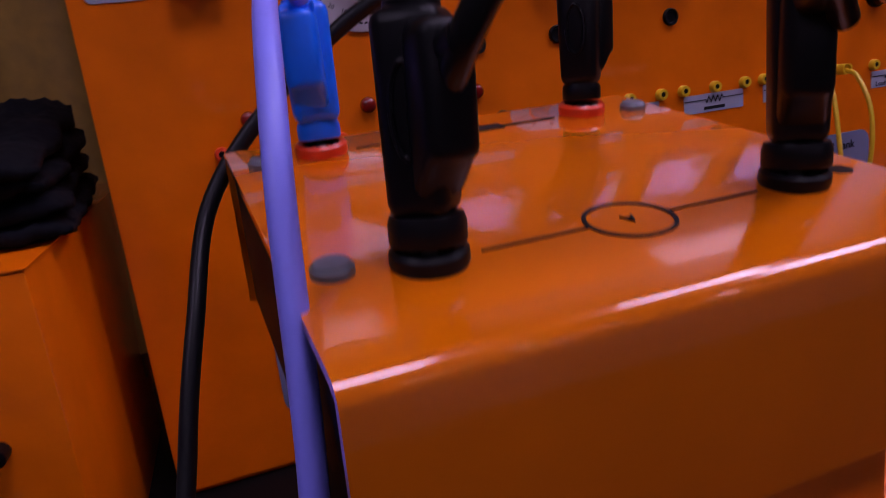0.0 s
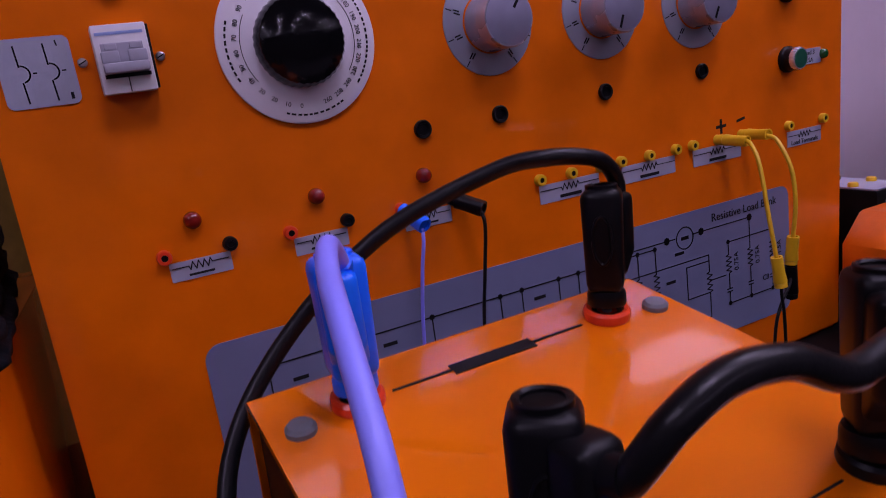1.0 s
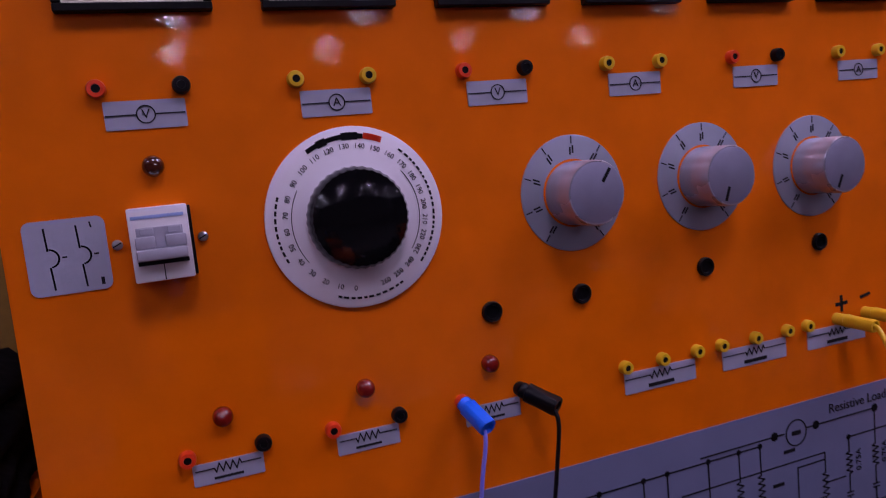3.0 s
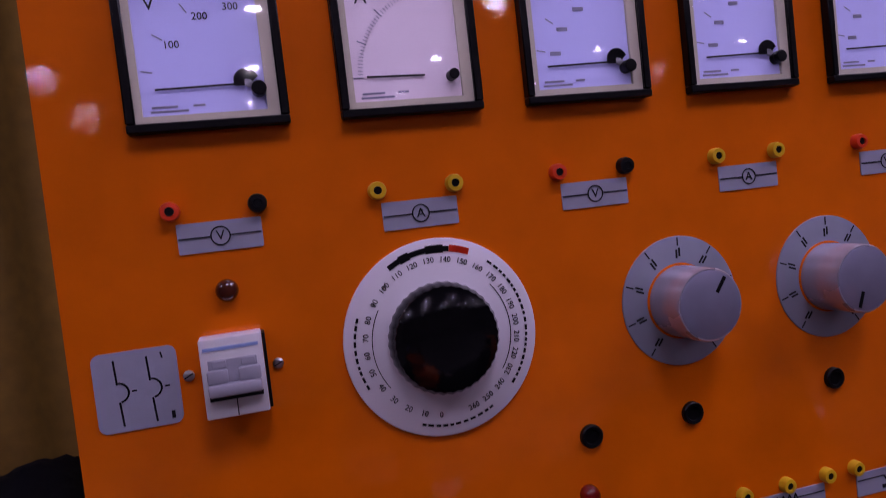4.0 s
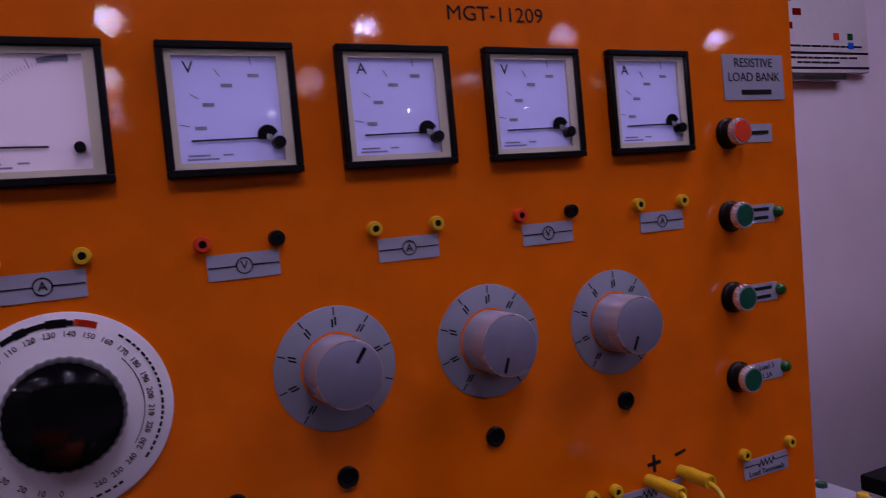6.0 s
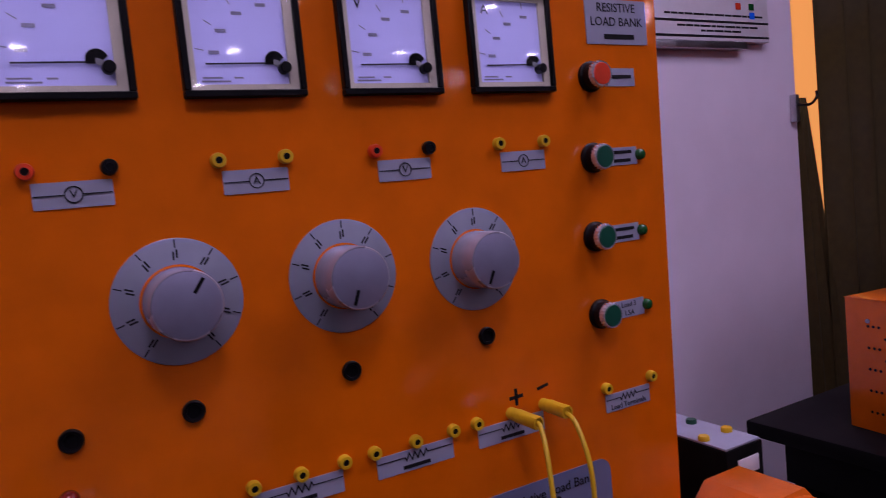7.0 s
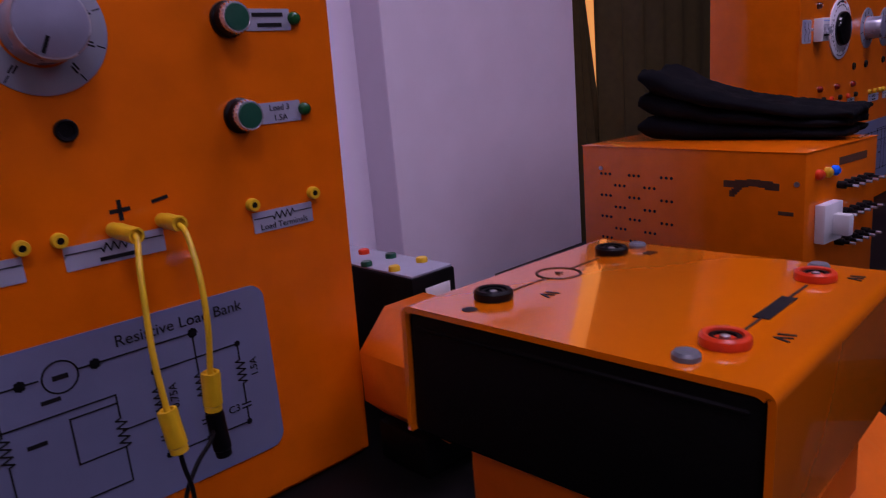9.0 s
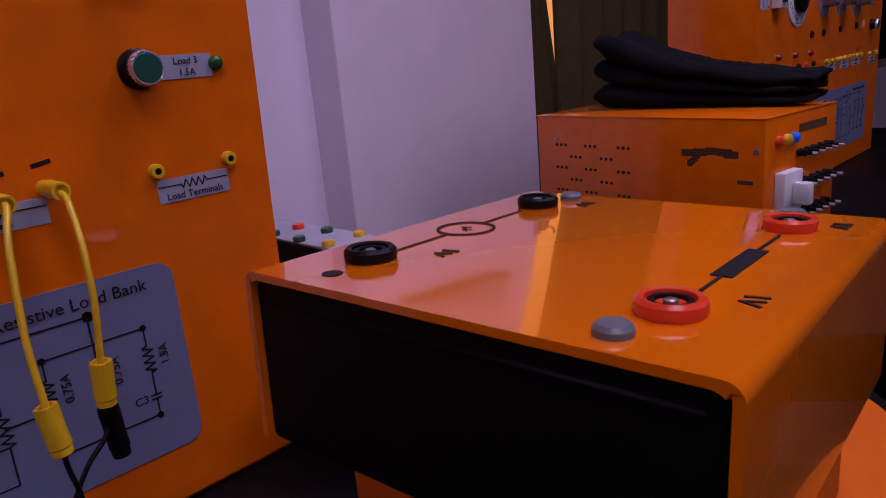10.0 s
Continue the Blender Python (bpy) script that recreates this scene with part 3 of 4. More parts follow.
    ln((0.47, 0.9), (0.61, 0.9), (0.61, 0.93))
    for gx, gz in ((0.37, 0.985), (0.395, 0.966), (0.45, 0.95), (0.49, 0.94), (0.545, 0.955), (0.56, 0.985), (0.32, 0.915), (0.12, 0.98), (0.205, 0.985)):
        bm_line(bm, [(gx, gz + 0.002), (gx + 0.011, gz + 0.002)], 0.0034, y)
    part("circuit_print", bm, INK, sh, shade=False)
    bm = bmesh.new()
    for gx, gz in ((0.155, 0.945), (0.275, 0.965), (0.305, 0.945)):
        bm_plate(bm, gx - 0.005, gx + 0.005, gz - 0.012, gz + 0.012, y, 0.0003, 0.003, 3)
    part("block_print", bm, INK, sh, shade=False)
    writing("Resistive Load Bank", 0.0135, 0.671, 1.0165, y - 0.0003, sh)
    for body, x, z in (("0.75A", 0.6545, 0.957), ("0.75A", 0.6905, 0.957), ("1.5A", 0.7285, 0.957)):
        writing(body, 0.0095, x, z, y - 0.0003, sh, turn=-90)
    writing("C3", 0.0095, 0.704, 0.9245, y - 0.0003, sh)
    p.matrix_world = m
    return p


PANEL_POSE = Matrix()
main_panel = control_panel(PANEL_POSE)
tagged(copy_thing(main_panel, pose(2.0458, 0.0159, -0.033, 0, 0, -0.4)), "second orange motor control panel on the next black table")


# ---- room ----
def room_box(name, x0, x1, y0, y1, z0, z1, material, kind="structure", label="", bevel=0.0):
    return tagged(part(name, bm_box(bmesh.new(), x0, x1, y0, y1, z0, z1, bevel), material, None, label, shade=False), kind=kind)


room_box("floor", -4, 9, -12, 1.3, -0.1, 0, FLOOR)
# Ceiling out of view, coloured dark to hold back bounce.
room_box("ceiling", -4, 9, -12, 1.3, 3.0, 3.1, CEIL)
room_box("wall_north", -4, 1.69, 1.08, 1.3, 0, 3.0, WALL)
room_box("wall_column", 1.69, 2.53, 0.955, 1.3, 0, 3.0, WALL, bevel=0.004)
# Outer walls are unseen; their dark colour only limits bounce and reflections.
room_box("wall_east", 9, 9.2, -12, 1.3, 0, 3.0, WALL_BOUNCE_CUT)
room_box("wall_west", -4.2, -4, -12, 1.3, 0, 3.0, WALL_BOUNCE_CUT)
room_box("wall_south", -4, 9, -12.2, -12, 0, 3.0, WALL_BOUNCE_CUT)
room_box("wall_above_window", 2.53, 9, 1.0, 1.3, 2.6, 3.0, WALL)
room_box("wall_below_window", 2.53, 9, 1.0, 1.3, 0, 0.75, WALL)
tagged(part("backdrop", bm_box(bmesh.new(), 2.5, 5.0, 1.55, 1.56, 0.6, 2.8), DAY, None, "warm evening daylight outside the window", shade=False), kind="structure")


def curtain(x0, x1, y, z0, z1, material, waves, name, label, lean=0.0, flare=0.0):
    bm = bmesh.new()
    n, rows = waves * 10, 10
    g = []
    for r in range(rows + 1):
        f = r / rows
        row = []
        for k in range(n + 1):
            u = k / n
            amp = 0.028 * (0.6 + 0.4 * math.sin(u * 9 + 1))
            pinch = lean * math.sin(math.pi * f) * (1 - u) + lean * 0.4 * f * (1 - u)
            row.append(bm.verts.new((x0 + (x1 - x0 + flare * (1 - f)) * u - pinch, y + amp * math.sin(u * waves * 2 * math.pi + 0.5 * math.sin(3 * u + 2 * f)), z0 + (z1 - z0) * f)))
        g.append(row)
    for r in range(rows):
        for k in range(n):
            bm.faces.new((g[r][k], g[r][k + 1], g[r + 1][k + 1], g[r + 1][k]))
    ob = part(name, bm, material, None, shade=True)
    s = ob.modifiers.new("cloth", "SOLIDIFY")
    s.thickness = 0.004
    return tagged(ob, label, "curtain")


curtain(2.64, 4.9, 0.93, 0.005, 2.75, CURTAIN, 15, "curtain", "dark olive pleated curtain hanging beside the window")
curtain(2.535, 2.57, 0.965, 0.005, 1.52, CURTAIN, 3, "curtain", "narrow bunched olive curtain edge by the column", flare=0.27)
# Right end is extended unseen behind the panel, to darken the load box's reflection.
curtain(-1.9, 0.45, 0.72, 0.005, 2.75, CURTAIN_GOLD, 15, "curtain", "gold-brown pleated curtain hanging behind the bench")


def ceiling_light(m, tube, h, label):
    c = thing("ceiling_light", label, "ceiling light", group="ceiling lights")
    bm = bmesh.new()
    w = h + 0.02
    for a, b, d, e in ((-w, w, -w, -h), (-w, w, h, w), (-w, -h, -h, h), (h, w, -h, h)):
        bm_box(bm, a, b, d, e, -0.02, 0)
    part("frame", bm, WHITE, c)
    part("diffuser", bm_box(bmesh.new(), -h, h, -h, h, -0.012, -0.002), tube, c, shade=False)
    c.matrix_world = m
    return c


lamp = ceiling_light(pose(0.3, -1.15, 2.998), TUBE, 0.3, "unseen large square white ceiling lamp panel, lit")
# The last one, at (1.5, -0.35), is an added fill to brighten the wall.
for gx, gy in ((-1.6, -1.15), (2.2, -1.15), (1.5, -0.35)):
    copy_thing(lamp, pose(gx, gy, 2.998))
far_lamp = ceiling_light(pose(0.3, -4.95, 2.998), TUBE_FAR, 0.055, "small square ceiling lamp, lit")
for gx in (-3.5, -1.6, 0.3, 2.2, 4.1, 6.0):
    for gy in (-4.95, -6.85, -8.75):
        if (gx, gy) != (0.3, -4.95):
            copy_thing(far_lamp, pose(gx, gy, 2.998))


def notice_board():
    b = thing("notice_board", "white printed notice board hung on the column", "notice board")
    part("board", bm_box(bmesh.new(), 1.85, 2.365, 0.925, 0.945, 1.695, 2.15, 0.002), DIAL_WHITE, b)
    part("lower_edge", bm_box(bmesh.new(), 1.85, 2.25, 0.92, 0.953, 1.672, 1.693, 0.002), STEEL, b)
    bm = bmesh.new()
    for z in (1.708, 1.752):
        bm_line(bm, [(1.86, z), (2.36, z)], 0.007, 0.9245)
    for z, a, c in ((1.738, 1.95, 2.28), (1.724, 2.05, 2.22), (1.772, 1.9, 2.3)):
        x = a
        while x < c:
            e = x + random.uniform(0.015, 0.045)
            bm_line(bm, [(x, z), (e, z)], 0.006, 0.9245)
            x = e + 0.008
    part("small_print", bm, INK, b, shade=False)
    bm = bmesh.new()
    for i in range(4):
        for j in range(3):
            if (i + j) % 2 == 0:
                bm_line(bm, [(1.93 + 0.04 * i, 1.83 + 0.04 * j), (1.95 + 0.04 * i, 1.83 + 0.04 * j)], 0.02, 0.9245)
    part("square_print", bm, DARK_RED, b, shade=False)
    for name, x, z, c in (("blue_mark", 2.285, 1.775, BLUE), ("green_mark", 2.284, 1.802, GREEN_LENS), ("red_mark", 2.222, 1.802, RED)):
        part(name, bm_plate(bmesh.new(), x - 0.012, x + 0.012, z - 0.01, z + 0.01, 0.9247, 0.0012, 0.002, 2), c, b)
    return b


notice_board()


def hook():
    h = thing("curtain_hook", "small dark curtain tie hook on the column edge", "hook")
    part("plate", bm_box(bmesh.new(), 2.49, 2.51, 0.93, 0.953, 1.44, 1.53, 0.003), STEEL, h)
    part("arm", bm_tube(bmesh.new(), smooth_path([(2.5, 0.945, 1.5), (2.5, 0.89, 1.49), (2.51, 0.87, 1.51), (2.52, 0.875, 1.53)], 5), 0.005, 8), BLACK, h)


hook()


# ---- tables ----
def table(x0, x1, y0, y1, z, label):
    t = thing("lab_table", label, "table", group="lab tables")
    part("tabletop", bm_box(bmesh.new(), x0, x1, y0, y1, z - 0.032, z, 0.004), TABLE, t)
    part("apron", bm_box(bmesh.new(), x0 + 0.05, x1 - 0.05, y0 + 0.05, y1 - 0.05, z - 0.13, z - 0.0325, 0.003), TABLE, t)
    for x in (x0 + 0.06, x1 - 0.12):
        for y in (y0 + 0.06, y1 - 0.12):
            part("leg", bm_box(bmesh.new(), x, x + 0.06, y, y + 0.06, 0, z - 0.1305, 0.003), TABLE, t)


table(-0.75, 1.09, -0.85, 0.42, 0.82, "black laminate laboratory table under the panel and machines")
table(1.485, 3.35, -0.85, 0.415, 0.79, "black laminate laboratory table carrying the second panel")


# ---- terminal boxes and machines ----
_ring = {}


def box_terminal(box, x, y, material):
    key = material.name
    if key not in _ring:
        bm = bm_lathe(bmesh.new(), [(0.0066, 0), (0.0069, 0.0008), (0.0068, 0.0026), (0.006, 0.0034), (0.0049, 0.0031), (0.0047, 0.0019)], axis="z", n=40)
        core = bm_lathe(bmesh.new(), [(0.0046, 0.0014), (0.0043, 0.0026), (0.0032, 0.0026), (0.0028, 0.0012)], axis="z", n=24)
        pin = bm_lathe(bmesh.new(), [(0.0015, 0.0012), (0.0014, 0.0026), (0.0009, 0.0028)], axis="z", n=12)
        _ring[key] = (mesh_of("terminal", bm, material, True), mesh_of("insert", core, BLACK, True), mesh_of("pin", pin, STEEL, True))
    t = part("terminal", _ring[key][0], material, box, at=(x, y, 0))
    part("insert", _ring[key][1], BLACK, t)
    part("pin", _ring[key][2], STEEL, t)


TX, TY = 0.0397, 0.0398


def flat(bm):
    """Turns plates drawn facing minus y so that they face up."""
    bmesh.ops.transform(bm, matrix=Matrix.Rotation(radians(-90), 4, "X"), verts=bm.verts)
    return bm


def terminal_box(machine, W, D, dy=0.0):
    """Sheet-metal terminal box: orange wrap over top and two sides, black end plates; origin at the middle of its top."""
    H, R = 0.046, 0.0036
    b = tagged(new("terminal_box"), "glossy orange terminal box with black end plates")
    b.parent = machine
    prof = [(-D, -H)]
    for cx, a0 in ((-D + R, 180), (D - R, 90)):
        for k in range(7):
            a = radians(a0 - 90 * k / 6)
            prof.append((cx + R * math.cos(a), -R + R * math.sin(a)))
    prof.append((D, -H))
    inner = [(-D + 0.002, -H)] + [(cx * (1 - 0.002 / D), z - 0.002 if z > -R * 1.01 and abs(cx) < D - 0.001 else z) for cx, z in prof[1:-1]] + [(D - 0.002, -H)]
    bm = bmesh.new()
    L = [[bm.verts.new((x, yy, zz)) for yy, zz in pr] for pr, x in ((prof, -W), (prof, W), (inner, W), (inner, -W))]
    for i in range(4):
        a, c = L[i], L[(i + 1) % 4]
        for k in range(len(prof) - 1):
            bm.faces.new((a[k], a[k + 1], c[k + 1], c[k]))
    part("cover", bm, ORANGE_BOX, b)
    for x, s in ((-W + 0.0015, 1), (W - 0.004, 1)):
        bm = bm_box(bmesh.new(), x, x + 0.0025, -D + 0.0024, D - 0.0024, -H, -0.0026, 0.002, 2)
        bm_box(bm, x - 0.0006, x + 0.002, -D + 0.006, D - 0.006, -0.0085, -0.0062, 0.0008, 1)
        part("end_plate", bm, BLACK_MATT, b, "black end plate")
    for x, y, m_ in ((-TX, TY, BLACK), (TX, TY, BLACK), (-TX, -TY, RED), (TX, -TY, RED)):
        box_terminal(b, x, y + dy, m_)
    for x, y in ((-0.0552, -0.036 + dy), (0.0555, 0.036 + dy), (0.0555, -0.0365 + dy)):
        s = part("cover_screw", bm_lathe(bmesh.new(), [(0.0038, 0), (0.0038, 0.0013), (0.003, 0.0022), (0.0005, 0.0024)], axis="z", origin=(x, y, 0), n=24), GREY_SCREW, b)
    part("screw_hole", bm_lathe(bmesh.new(), [(0.0026, -0.001), (0.0026, 0.0002)], axis="z", origin=(-0.0545, 0.038 + dy, 0), n=16), BLACK, b)
    bm = bmesh.new()
    bm_line(bm, arc(0, TY, 0.0084, 0, 360, 32), 0.0008, 0)
    bm_line(bm, [(-0.030, TY), (-0.0084, TY)], 0.0005, 0)
    bm_line(bm, [(0.0084, TY), (0.030, TY)], 0.0005, 0)
    bm_line(bm, [(-0.030, -TY), (-0.011, -TY)], 0.0008, 0)
    bm_line(bm, [(0.011, -TY), (0.030, -TY)], 0.0008, 0)
    bm_line(bm, [(-0.011, -TY), (0.011, -TY)], 0.0048, 0)
    for x, z in ((-0.026, 0.0265), (0.048, 0.0265), (-0.026, -0.0505), (0.048, -0.0505)) if dy == 0 else ():
        bm_line(bm, [(x - 0.003, z - 0.002), (x - 0.0012, z + 0.002), (x + 0.0004, z - 0.002)], 0.0008, 0)
        bm_line(bm, [(x + 0.002, z + 0.002), (x + 0.003, z - 0.002)], 0.0009, 0)
    bmesh.ops.translate(bm, vec=(0, 0, dy), verts=bm.verts)
    part("symbol_print", flat(bm), INK, b, shade=False)
    me = text_mesh("A", 0.0042, INK)
    me.transform(Matrix.Rotation(radians(-90), 4, "X"))
    o = part("lettering", me, INK, b, at=(0, TY + dy, 0.0003))
    return b


def machine(name, label, box_pose, size, x0, x1, yc, top=1.083):
    """A foot-mounted machine along x with its terminal box on top."""
    m = thing(name, label, "electric motor", group="machines on the bench")
    zc, r = 0.965, 0.088
    part("frame", bm_lathe(bmesh.new(), [(r * 0.9, x0), (r, x0 + 0.012), (r, x1 - 0.012), (r * 0.9, x1)], axis="x", origin=(0, yc, zc), n=56), ORANGE_CAST, m)
    for x, s in ((x0, -1), (x1, 1)):
        part("end_shield", bm_lathe(bmesh.new(), [(r * 0.9, x), (r * 0.86, x + s * 0.018), (r * 0.5, x + s * 0.03), (0.03, x + s * 0.045)], axis="x", origin=(0, yc, zc), n=40), BLACK_MATT, m)
        part("shaft", bm_lathe(bmesh.new(), [(0.012, x + s * 0.04), (0.012, x + s * 0.085)], axis="x", origin=(0, yc, zc), n=20), STEEL, m)
    part("fan_cowl", bm_lathe(bmesh.new(), [(r * 0.4, x0 - 0.085), (r * 0.8, x0 - 0.083), (r * 0.97, x0 - 0.07), (r * 0.985, x0 - 0.002)], axis="x", origin=(0, yc, zc), n=48), BLACK_MATT, m, "black fan cowl")
    bx = box_pose.translation.x
    part("box_pedestal", bm_box(bmesh.new(), bx - 0.05, bx + 0.05, yc - 0.05, yc + 0.05, zc + 0.07, top, 0.003), ORANGE_CAST, m)
    for y in (yc - 0.07, yc + 0.07):
        part("foot", bm_box(bmesh.new(), x0 + 0.02, x1 - 0.02, y - 0.02, y + 0.02, 0.84, 0.9, 0.003), ORANGE_CAST, m)
    b = terminal_box(m, *size)
    b.matrix_local = box_pose
    return m


BOX_A = pose(0.0874, -0.4587, 1.1303, 9.4, 0, 0.7)
machine("dc_generator", "orange bench machine with an unplugged terminal box on top", pose(0.6675, -0.4416, 1.1186, 0.58, 2.38, 3.84), (0.0636, 0.0612), 0.619, 0.784, -0.4437)
machine("dc_motor", "orange bench machine with plugged leads on its terminal box", BOX_A @ pose(0, 0, 0, 0, 0, 180), (0.0633, 0.064, -0.0052), 0.04, 0.207, -0.4587)
bp = thing("machine_base", "black steel base rail bolted under the machines", "base plate")
part("rail", bm_box(bmesh.new(), -0.12, 0.86, -0.56, -0.33, 0.82, 0.84, 0.003), BLACK_MATT, bp)


def small_motor():
    m = thing("flange_motor", "small orange flange-mounted motor on the table", "electric motor")
    cx, cz = 0.899, 0.911
    bm = bm_lathe(bmesh.new(), [(0.064, 0.008), (0.069, 0.014), (0.069, 0.094), (0.06, 0.099)], n=8)
    bmesh.ops.transform(bm, matrix=Matrix.Translation((cx, 0, cz)) @ Matrix.Rotation(radians(22.5), 4, "Y"), verts=bm.verts)
    part("housing", bm, ORANGE_CAST, m)
    part("flange", bm_lathe(bmesh.new(), [(0.061, 0.0995), (0.063, 0.101), (0.063, 0.112), (0.06, 0.115), (0.03, 0.117)], origin=(cx, 0, cz), n=48), ORANGE_CAST, m)
    for k in range(6):
        a = radians(30 + 60 * k)
        part("bolt", bm_lathe(bmesh.new(), [(0.0055, 0.114), (0.0055, 0.121), (0.004, 0.1225)], origin=(cx + 0.053 * math.cos(a), 0, cz + 0.053 * math.sin(a)), n=6), STEEL, m)
    part("shaft_seat", bm_lathe(bmesh.new(), [(0.03, 0.116), (0.03, 0.122), (0.024, 0.124)], origin=(cx, 0, cz), n=32), BLACK_MATT, m, "black shaft seat")
    part("shaft", bm_lathe(bmesh.new(), [(0.012, 0.12), (0.012, 0.15), (0.01, 0.154)], origin=(cx, 0, cz), n=24), STEEL, m)
    part("foot", bm_box(bmesh.new(), cx - 0.055, cx + 0.055, -0.092, -0.02, 0.82, 0.862, 0.003), BLACK_MATT, m)
    return m


small_motor()


def button_box():
    b = thing("button_box", "small black box with a grey top and coloured push buttons", "control box")
    part("body", bm_box(bmesh.new(), 0.92, 0.984, -0.003, 0.2, 0.82, 0.988, 0.002), BLACK_MATT, b)
    part("top_plate", bm_box(bmesh.new(), 0.922, 0.982, -0.001, 0.198, 0.988, 0.991, 0.001), FOIL, b)
    part("name_plate", bm_box(bmesh.new(), 0.938, 0.974, -0.0045, -0.0032, 0.955, 0.974, 0.0004), WHITE, b)
    for x, y, c in ((0.921, 0.036, YELLOW), (0.963, 0.037, YELLOW), (0.918, 0.083, GREEN), (0.957, 0.086, GREEN), (0.92, 0.134, GREEN), (0.953, 0.134, RED)):
        part("push_button", bm_lathe(bmesh.new(), [(0.0068, 0.991), (0.0068, 0.995), (0.0058, 0.9965)], axis="z", origin=(x + 0.008, y, 0), n=20), c, b)
    return b


button_box()


def load_box(m, label):
    """Ventilated load box; origin at the left front bottom corner of its vented side, vented side facing minus x."""
    W, D, H = 0.226, 0.434, 0.252
    b = thing("load_box", label, "load box", group="load boxes")
    part("case", bm_box(bmesh.new(), 0, W, 0, D, 0, H, 0.0018), ORANGE, b)
    part("lid", bm_box(bmesh.new(), -0.001, W + 0.001, -0.001, D + 0.001, H, H + 0.002, 0.0008), ORANGE, b)
    bm = bmesh.new()
    for r in range(9):
        for c, cy in enumerate((0.388, 0.355, 0.322, 0.288, 0.252)):
            if (r + c) % 2 == 0:
                for k in range(3):
                    bm_lathe(bm, [(0.0028, -0.0006), (0.0028, 0.0006)], axis="x", origin=(-0.0002, cy - k * 0.0105, H - 0.05 - r * 0.0205), n=8)
    part("vent_pattern", bm, BLACK, b, shade=False)
    for y, z in ((0.012, H - 0.045), (0.388, H - 0.04)):
        part("screw", bm_lathe(bmesh.new(), [(0.004, -0.0024), (0.004, 0)], axis="x", origin=(0, y, z), n=14), STEEL, b)
    # scuffs on the vented side
    bm = bmesh.new()
    random.seed(4)
    pts = [(0.12, H - 0.052), (0.1, H - 0.05), (0.08, H - 0.048), (0.06, H - 0.049), (0.05, H - 0.052)]
    for y, z in pts:
        bm_box(bm, -0.0004, 0.0002, y - 0.011, y + 0.012, z - 0.005, z + 0.006, 0.0001, 1)
    for k in range(5):
        bm_box(bm, -0.0004, 0.0002, 0.112 - 0.004 * k, 0.122 - 0.004 * k, H - 0.072 + 0.004 * k, H - 0.062 + 0.003 * k)
    bm_box(bm, -0.0004, 0.0002, 0.016, 0.04, H - 0.094, H - 0.088)
    part("scuff", bm, SOOT, b, shade=False)
    for i, (x, c) in enumerate(((0.035, RED), (0.06, YELLOW), (0.082, BLUE))):
        part("indicator_lamp", bm_lathe(bmesh.new(), [(0.008, 0), (0.008, 0.006), (0.004, 0.01)], origin=(x, 0, H - 0.035), n=16), c, b)
    part("label_strip", bm_box(bmesh.new(), 0.1, 0.19, -0.0008, 0.0004, H - 0.03, H - 0.018), SOOT, b)
    s = part("rotary_switch", bm_box(bmesh.new(), 0.03, 0.085, -0.016, 0, H - 0.14, H - 0.08, 0.002), WHITE, b, "white rotary switch")
    bm = bm_box(bmesh.new(), 0.05, 0.066, -0.042, -0.0162, H - 0.128, H - 0.095, 0.004)
    part("switch_handle", bm, WHITE, s)
    for z in (H - 0.07, H - 0.115, H - 0.16):
        for k in range(5):
            x = 0.1 + 0.022 * k
            t = part("binding_post", bm_lathe(bmesh.new(), [(0.006, 0), (0.006, 0.012), (0.003, 0.013), (0.003, 0.022)], origin=(x, 0, z + 0.01), n=12), BLACK, b)
            part("post_stud", bm_lathe(bmesh.new(), [(0.0024, 0.022), (0.0024, 0.03)], origin=(x, 0, z + 0.01), n=10), CHROME, t)
    b.matrix_world = m
    return b


load_box(pose(1.5395, -0.173, 0.79, 0, 0, -7.0), "ventilated orange load box with scuffed side, on the next table")
load_box(pose(-0.3106, -0.136, 0.82, 0, 0, -3.4), "ventilated orange load box beside the control panel")


